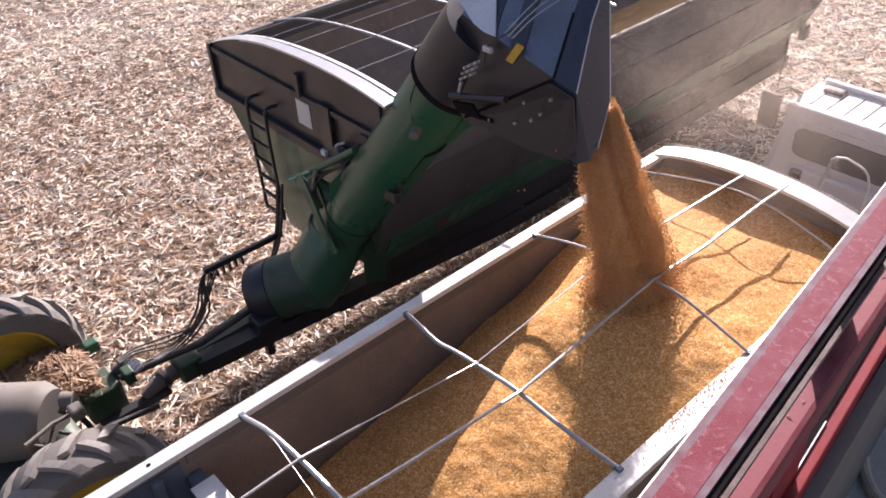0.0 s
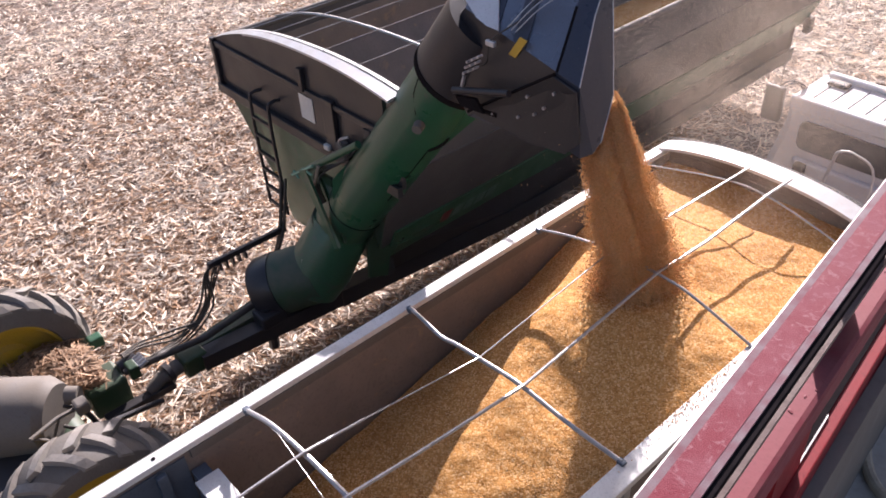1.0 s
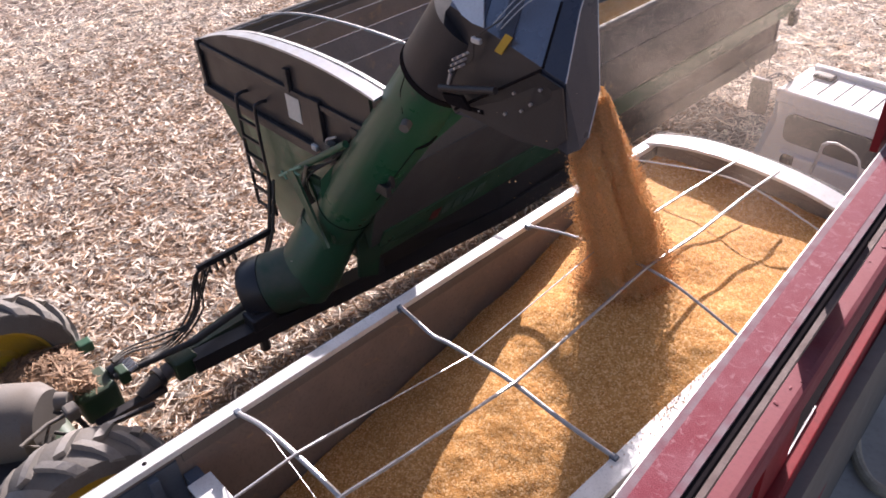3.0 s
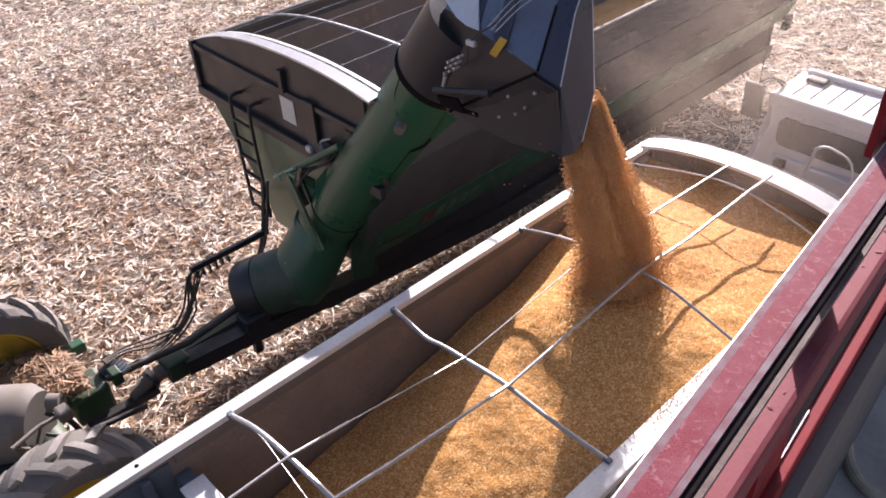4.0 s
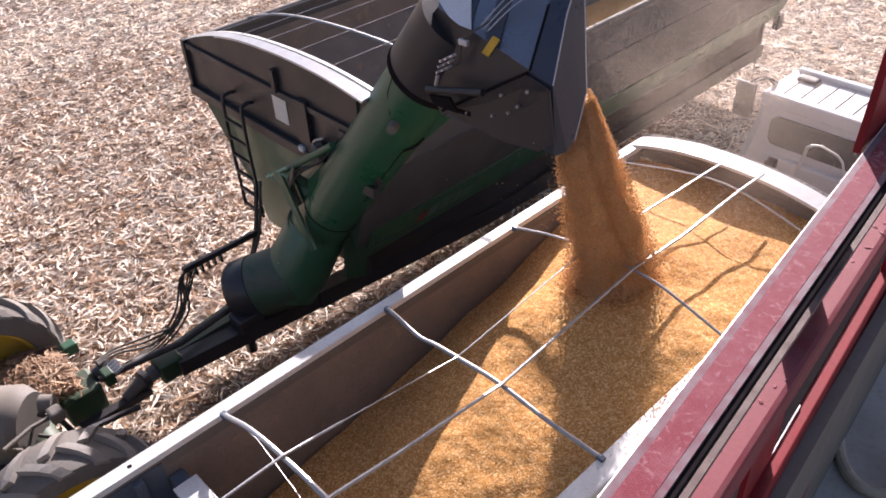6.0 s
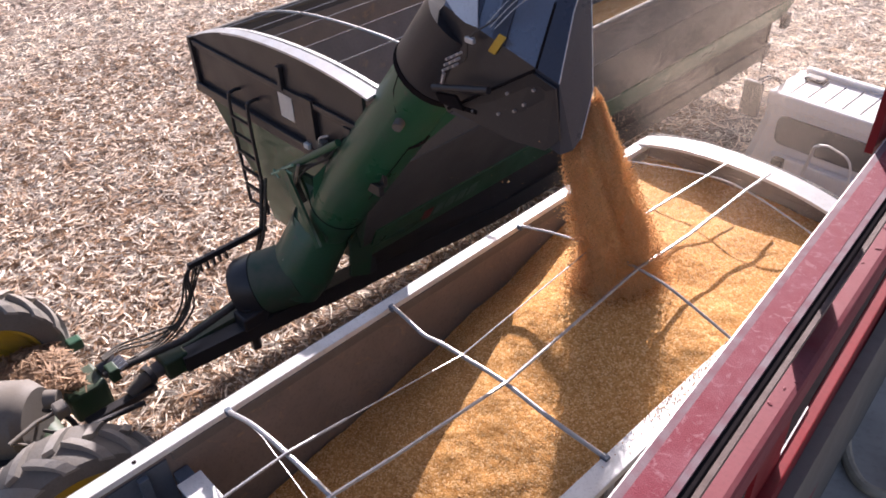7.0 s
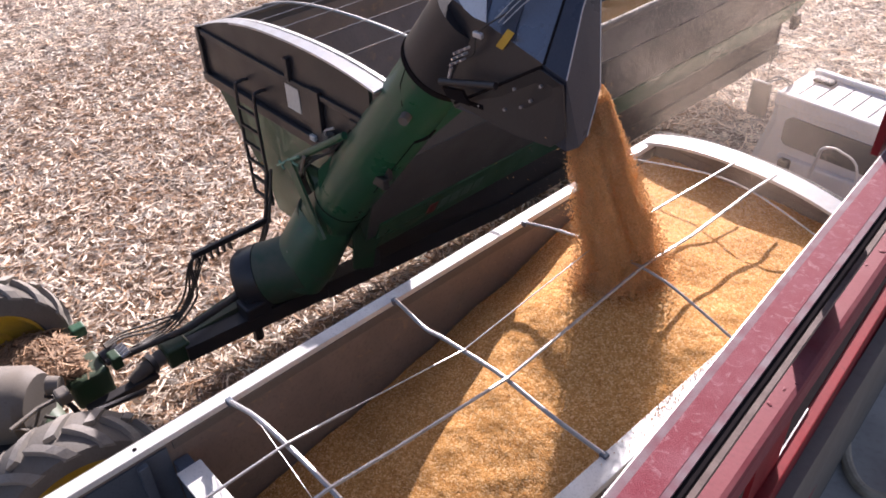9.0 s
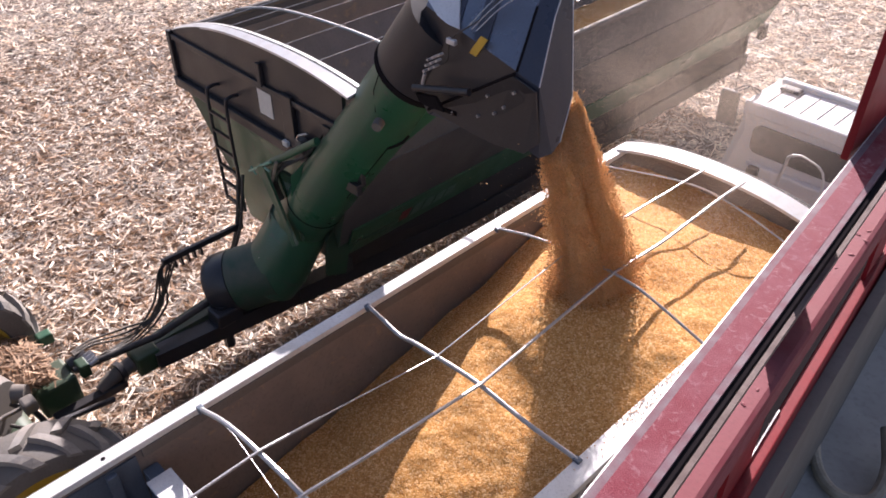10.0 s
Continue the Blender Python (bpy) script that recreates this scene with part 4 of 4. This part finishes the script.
part("undercarriage", loft([[(x - 0.24, y, 0.54), (x, y, 0.54), (x, y, 0.80), (x - 0.24, y, 0.80)] for x, y in ((-2.68, 2.6), (-2.38, 5.44), (-2.34, 13.2))]), BLACK, cart, "black frame rail below the hopper")
part("lower_skirt", slab([(-2.60, 3.1, 0.79), (-2.42, 5.44, 0.79), (-2.40, 13.2, 0.79), (-2.40, 13.2, 1.27), (-2.42, 5.44, 1.27), (-2.44, 3.1, 1.27)], 0.03), BLACK, cart, "black skirt between rail and sill")
for y in (3.2, 4.9, 6.6):
    part("frame_web", box((-2.62, y, 0.80), (-2.50, y + 0.14, 1.25), 0.01), BLACK, cart, "black web between rail and hopper")
# ---- the tractor's rear ----
tractor = thing("tractor", "green tractor with dusty lugged tyres and yellow wheels", "tractor")
wheel("wheel", tractor, -1.60, -1.10, 0.93, 0.56, YELLOW, TYRE_DARK, 16, 0.72)
wheel("wheel", tractor, -4.29, -1.03, 0.94, 0.52, YELLOW, TYRE_DARK, 17, 0.66)
part("axle_housing", rod([(-4.0, -0.92, 0.88), (-2.1, -0.92, 0.88)], 0.17, 16), GREEN_DULL, tractor, smooth=True)
part("rear_housing", box((-3.66, -0.55, 0.40), (-3.22, -0.10, 0.80), 0.04), GREEN_DARK, tractor, "dark green rear housing")
part("step_plate", box((-4.0, -0.22, 0.86), (-3.86, -0.05, 1.0), 0.02), GREEN, tractor)
part("coupler_block", box((-3.35, -0.06, 0.74), (-3.17, 0.06, 0.92), 0.02), GREEN_DARK, tractor)
for k in range(4):
    part("coupler", rod([(-3.34 + 0.06 * k, 0.06, 0.9), (-3.34 + 0.06 * k, 0.16, 0.93)], 0.022, 8), ROD, tractor)
part("pto_shield", rod([(-3.44, -0.1, 0.78), (-3.44, 0.12, 0.80)], 0.09, 14), BLACK, tractor, smooth=True)
part("fender_tank", rod([(-3.4, -1.9, 1.20), (-3.15, -1.5, 1.26), (-2.78, -1.02, 1.26), (-2.70, -0.94, 1.26)], [0.42, 0.43, 0.40, 0.32], 28), GREY_DUST, tractor, "dust coated rounded grey tank", smooth=True)
part("tank_strap", rod([(-3.08, -1.41, 1.26), (-3.05, -1.37, 1.26)], 0.437, 28), GREY_DUST, tractor, smooth=True)
part("tank_pipe", rod(smooth_line([(-2.75, -0.86, 1.3), (-2.6, -0.72, 1.2), (-2.62, -0.66, 0.95), (-2.75, -0.6, 0.7)], 5), 0.03, 8), BLACK, tractor, smooth=True)
part("tank_pipe", rod(smooth_line([(-2.68, -0.95, 1.1), (-2.5, -0.8, 1.05), (-2.5, -0.7, 0.8)], 5), 0.02, 8), HOSE, tractor, smooth=True)
part("tank_pipe", rod(smooth_line([(-2.30, -1.28, 1.48), (-2.42, -1.15, 1.25), (-2.5, -1.2, 1.0)], 5), 0.018, 8), GREY_DUST, tractor, smooth=True)
part("fender_plate", slab([(-2.30, -1.5, 1.2), (-2.26, -0.75, 1.25), (-2.30, -0.55, 0.8), (-2.34, -1.5, 0.6)], 0.03), BLACK, tractor, "black inner fender plate")
part("tank_cap", rod([(-2.72, -0.80, 1.42), (-2.64, -0.70, 1.42)], [0.10, 0.09], 14), GREY_DUST, tractor, smooth=True)
part("work_lamp", box((-2.52, -0.82, 1.38), (-2.36, -0.68, 1.52), 0.03), GREY_DUST, tractor, "dusty square work lamp")
part("lamp_bar", rod([(-2.30, -1.3, 1.5), (-2.45, -1.0, 1.45), (-2.5, -0.8, 1.4)], 0.022, 8), GREY_DUST, tractor)
part("lower_link", rod([(-2.75, -0.5, 0.75), (-2.85, 0.1, 0.55)], 0.035, 8), BLACK, tractor)
part("lower_link", rod([(-3.75, -0.5, 0.75), (-3.65, 0.1, 0.55)], 0.035, 8), BLACK, tractor)
part("fender_well", box((-2.95, -2.3, 0.45), (-2.02, -1.05, 1.10), 0.05), BLACK, tractor, "black housing below the tank")
part("body", box((-3.6, -5.0, 0.6), (-2.6, -1.9, 1.1), 0.1), BLACK, tractor)
part("drawbar", box((-3.16, -0.5, 0.42), (-3.04, 0.35, 0.52), 0.01), BLACK, tractor)

sv, sf = strips(3600, (-4.1, -3.25), (-1.5, -0.30), rng, (0.08, 0.3), (0.012, 0.035), 0.16)
sv[:, 2] += 0.80 + 0.26 * np.exp(-((sv[:, 0] + 3.75) ** 2 + (sv[:, 1] + 0.8) ** 2) / 0.25)
scatter("residue_pile", sv, sf, STRAW_OLD, "tan straw piled on the back of the tractor", "crop residue")
part("rear_deck", box((-4.05, -1.55, 0.68), (-3.3, -0.3, 0.80), 0.02), GREEN_DULL, tractor)

# ---- the truck cab ----
truck = thing("truck_tractor", "white truck cab ahead of the grain trailer", "truck")
secs = []
for z, x0, x1, y0, y1 in ((1.0, 0.06, 2.24, 7.42, 9.6), (1.85, 0.20, 2.10, 7.40, 9.5), (2.45, 0.34, 1.96, 7.40, 8.7), (2.70, 0.38, 1.90, 7.41, 8.35), (2.835, 0.40, 1.88, 7.42, 8.25)):
    c = 0.12 if z < 2.5 else 0.05
    secs.append([(x0 + c, y0, z), (x1 - c, y0, z), (x1, y0 + c, z), (x1, y1 - c, z), (x1 - c, y1, z), (x0 + c, y1, z), (x0, y1 - c, z), (x0, y0 + c, z)])
body = part("cab_body", loft(secs), CAB, truck, "white painted cab shell", smooth=True)
part("roof_header", box((0.39, 7.375, 2.68), (1.88, 7.46, 2.855), 0.025), CAB, truck, "white rear roof edge")
part("rear_window", slab([(1.18 + sx * (0.50 + 0.10 * math.cos(q)), 7.392, 2.40 + sz * (0.09 + 0.10 * math.sin(q))) for sx, sz, q0 in ((1, 1, 0), (-1, 1, 1), (-1, -1, 0), (1, -1, 1)) for q in ((j if q0 == 0 else 5 - j) * math.pi / 10 for j in range(6))], 0.03), GLASS, truck, "dark dusty rear window")
part("lower_panel", box((0.60, 7.30, 1.3), (1.85, 7.40, 2.10), 0.03), CAB, truck, "white panel below the window")
for k in range(6):
    x = 0.60 + k * 0.21
    part("roof_rib", box((x, 7.52, 2.832), (x + 0.009, 8.08, 2.842), 0.002), SEAM, truck, "dark roof seam")
part("visor", box((0.46, 8.14, 2.83), (1.82, 8.25, 2.90), 0.03), CAB, truck, "white sun visor above the windscreen")
part("roof_horn", box((0.54, 7.94, 2.83), (0.80, 8.10, 2.885), 0.03), BLACK, truck, "dark fitting on the roof")
part("mirror", box((0.07, 7.33, 2.46), (0.32, 7.41, 2.92), 0.03), BLACK, truck, "black side mirror")
part("mirror_arm", rod(smooth_line([(0.2, 7.4, 2.9), (0.33, 7.5, 2.98), (0.42, 7.7, 2.8)], 4), 0.012, 6), BLACK, truck)
part("mirror_arm", rod(smooth_line([(0.22, 7.4, 2.88), (0.36, 7.55, 2.95), (0.43, 7.8, 2.78)], 4), 0.012, 6), BLACK, truck)
part("antenna", rod([(0.20, 7.45, 2.9), (0.16, 7.55, 3.6)], 0.006, 5), HOSE, truck)
part("air_line_stand", rod([(1.0, 6.95, 1.1), (1.19, 6.95, 2.18), (1.25, 6.95, 2.58), (1.30, 6.95, 2.62)], 0.022, 8), STEEL, truck, "pale air line stand", smooth=True)
part("air_line", rod(smooth_line([(1.28, 6.95, 2.62), (1.45, 6.95, 2.64), (1.72, 6.9, 2.48), (1.8, 6.6, 1.7)], 5), 0.014, 6), SIGN, truck)
part("exhaust_bracket", box((0.68, 7.2, 1.9), (0.82, 7.3, 2.1), 0.02), BLACK, truck)
for y in (6.9, 8.3):
    for x in (0.2, 2.1):
        wheel("wheel", truck, x, y + 0.6, 0.5, 0.3, STEEL, TYRE_DARK)

# ---- the red machine that the camera stands on ----
machine = thing("red_machine", "red harvester with worn top rail and grey deck", "harvester")
RZ = 6.83
SW = 0.118                                    # how far the rail swings across, per metre ahead


def along(y0, y1, x0, x1, z0, z1, swing, bevel=0.0):
    """A long bar beside the camera: x at y = -1, swinging towards the trailer ahead."""
    m = Matrix.Translation((0, -1, 0)) @ Matrix(((1, -swing, 0, 0), (0, 1, 0, 0), (0, 0, 1, 0), (0, 0, 0, 1)))
    return box((x0, y0 + 1, z0), (x1, y1 + 1, z1), bevel, m=m)


part("top_rail", along(-3, 4.5, 4.085, 4.1150, RZ - 0.012, RZ, SW), RED_WORN, machine, "scuffed faded red top rail")
part("rail_border", along(-3, 4.5, 4.076, 4.085, RZ - 0.012, RZ - 0.0005, SW), RED_GREY, machine, "worn grey red border of the rail")
part("rail_border", along(-3, 4.5, 4.1150, 4.1232, RZ - 0.012, RZ - 0.0005, SW), RED_GREY, machine, "worn grey red border of the rail")
part("rail_edge", along(-3, 4.5, 4.0740, 4.0757, RZ - 0.02, RZ - 0.001, SW), EDGE, machine, "bare bright rail edge")
part("rail_seam", along(-3, 4.5, 4.1236, 4.1310, RZ - 0.016, RZ - 0.004, SW, 0.001), SEAM, machine, "dark rubber seam")
part("inner_strip", along(-3, 4.5, 4.080, 4.1135, RZ - 0.14, RZ - 0.13, SW), TAN, machine, "dusty tan strip under the rail")
part("lower_beam", along(-3, 4.5, 4.056, 4.117, 6.48, 6.55, SW, 0.010), RED, machine, "dusty pink red lower beam")
part("beam_flange", along(-3, 4.5, 4.015, 4.110, 6.05, 6.118, SW + 0.012, 0.003), RED_DEEP, machine, "red flange with a bright edge")
# added black strip paints the dark gap under the beam onto the flange
part("flange_strip", along(-3, 4.5, 4.012, 4.0820, 6.1185, 6.124, SW + 0.012), SEAM, machine, "black strip for the shade between beam and flange")
part("flange_edge", along(-3, -0.22, 4.0825, 4.0855, 6.10, 6.124, SW + 0.012), EDGE, machine)
for y in (-2.3, -0.55, 0.35, 1.4):
    part("beam_bracket", along(y, y + 0.16, 4.070, 4.080, 6.118, 6.80, SW), RED_DEEP, machine, "deep red bracket between rail and flange")
part("inner_sheet", slab([(4.13, -1.2, 6.06), (3.82, 1.2, 6.06), (3.70, 1.2, 5.46), (4.19, -1.2, 5.46)], 0.010), RED_DEEP, machine, "deep red inner sheet")
part("deck", slab([(4.2, -1.6, 5.44), (3.6, 1.7, 5.44), (3.2, 4.5, 5.44), (6.6, 4.5, 5.44), (6.6, -3, 5.44), (4.2, -3, 5.44)], 0.03), DECK, machine, "grey steel deck")
part("outer_sheet", along(-3, 4.5, 4.10, 4.13, 0.6, 6.05, SW), GREY_DUST, machine, "grey outer side sheet")
part("far_sheet", slab([(6.6, -3, 5.42), (6.6, 4.5, 5.42), (6.6, 4.5, 0.6), (6.6, -3, 0.6)], 0.03), RED_DEEP, machine)
part("hose", rod(smooth_line([(3.69, 1.52, 5.47), (3.73, 1.16, 5.47), (3.79, 0.79, 5.47), (3.90, 0.50, 5.47), (3.98, 0.33, 5.47), (4.05, 0.26, 5.47), (4.11, 0.26, 5.47), (4.16, 0.31, 5.47), (4.15, 0.41, 5.50), (4.09, 0.53, 5.53)], 6), 0.017, 10), HOSE_TAN, machine, "dusty brown hose in a loop", smooth=True)
part("rail_post", slab([(3.985, -0.36, RZ - 0.02), (3.975, -0.18, RZ - 0.02), (3.97, -0.16, 7.02), (3.98, -0.33, 7.02)], 0.012), RED_DEEP, machine, "dark red plate standing on the rail")
crng = random.Random(4)
for k in range(26):
    y = -0.95 + 0.9 * crng.random()
    x = 4.062 + 0.046 * crng.random() - SW * (y + 1)
    r = 0.0014 + 0.0026 * crng.random()
    bm = bmesh.new()
    bmesh.ops.create_icosphere(bm, subdivisions=1, radius=r, matrix=Matrix.Translation((x, y, 6.5505)) @ Matrix.Rotation(crng.uniform(0, 3), 4, "Z") @ Matrix.Diagonal((2.0, 1.1, 0.4, 1)))
    part("dirt_crumb", bm, RED, machine)
for x in (4.6, 6.2):
    for y in (-2.4, 3.6):
        wheel("wheel", machine, x, y, 0.85, 0.6, YELLOW, TYRE_DARK)
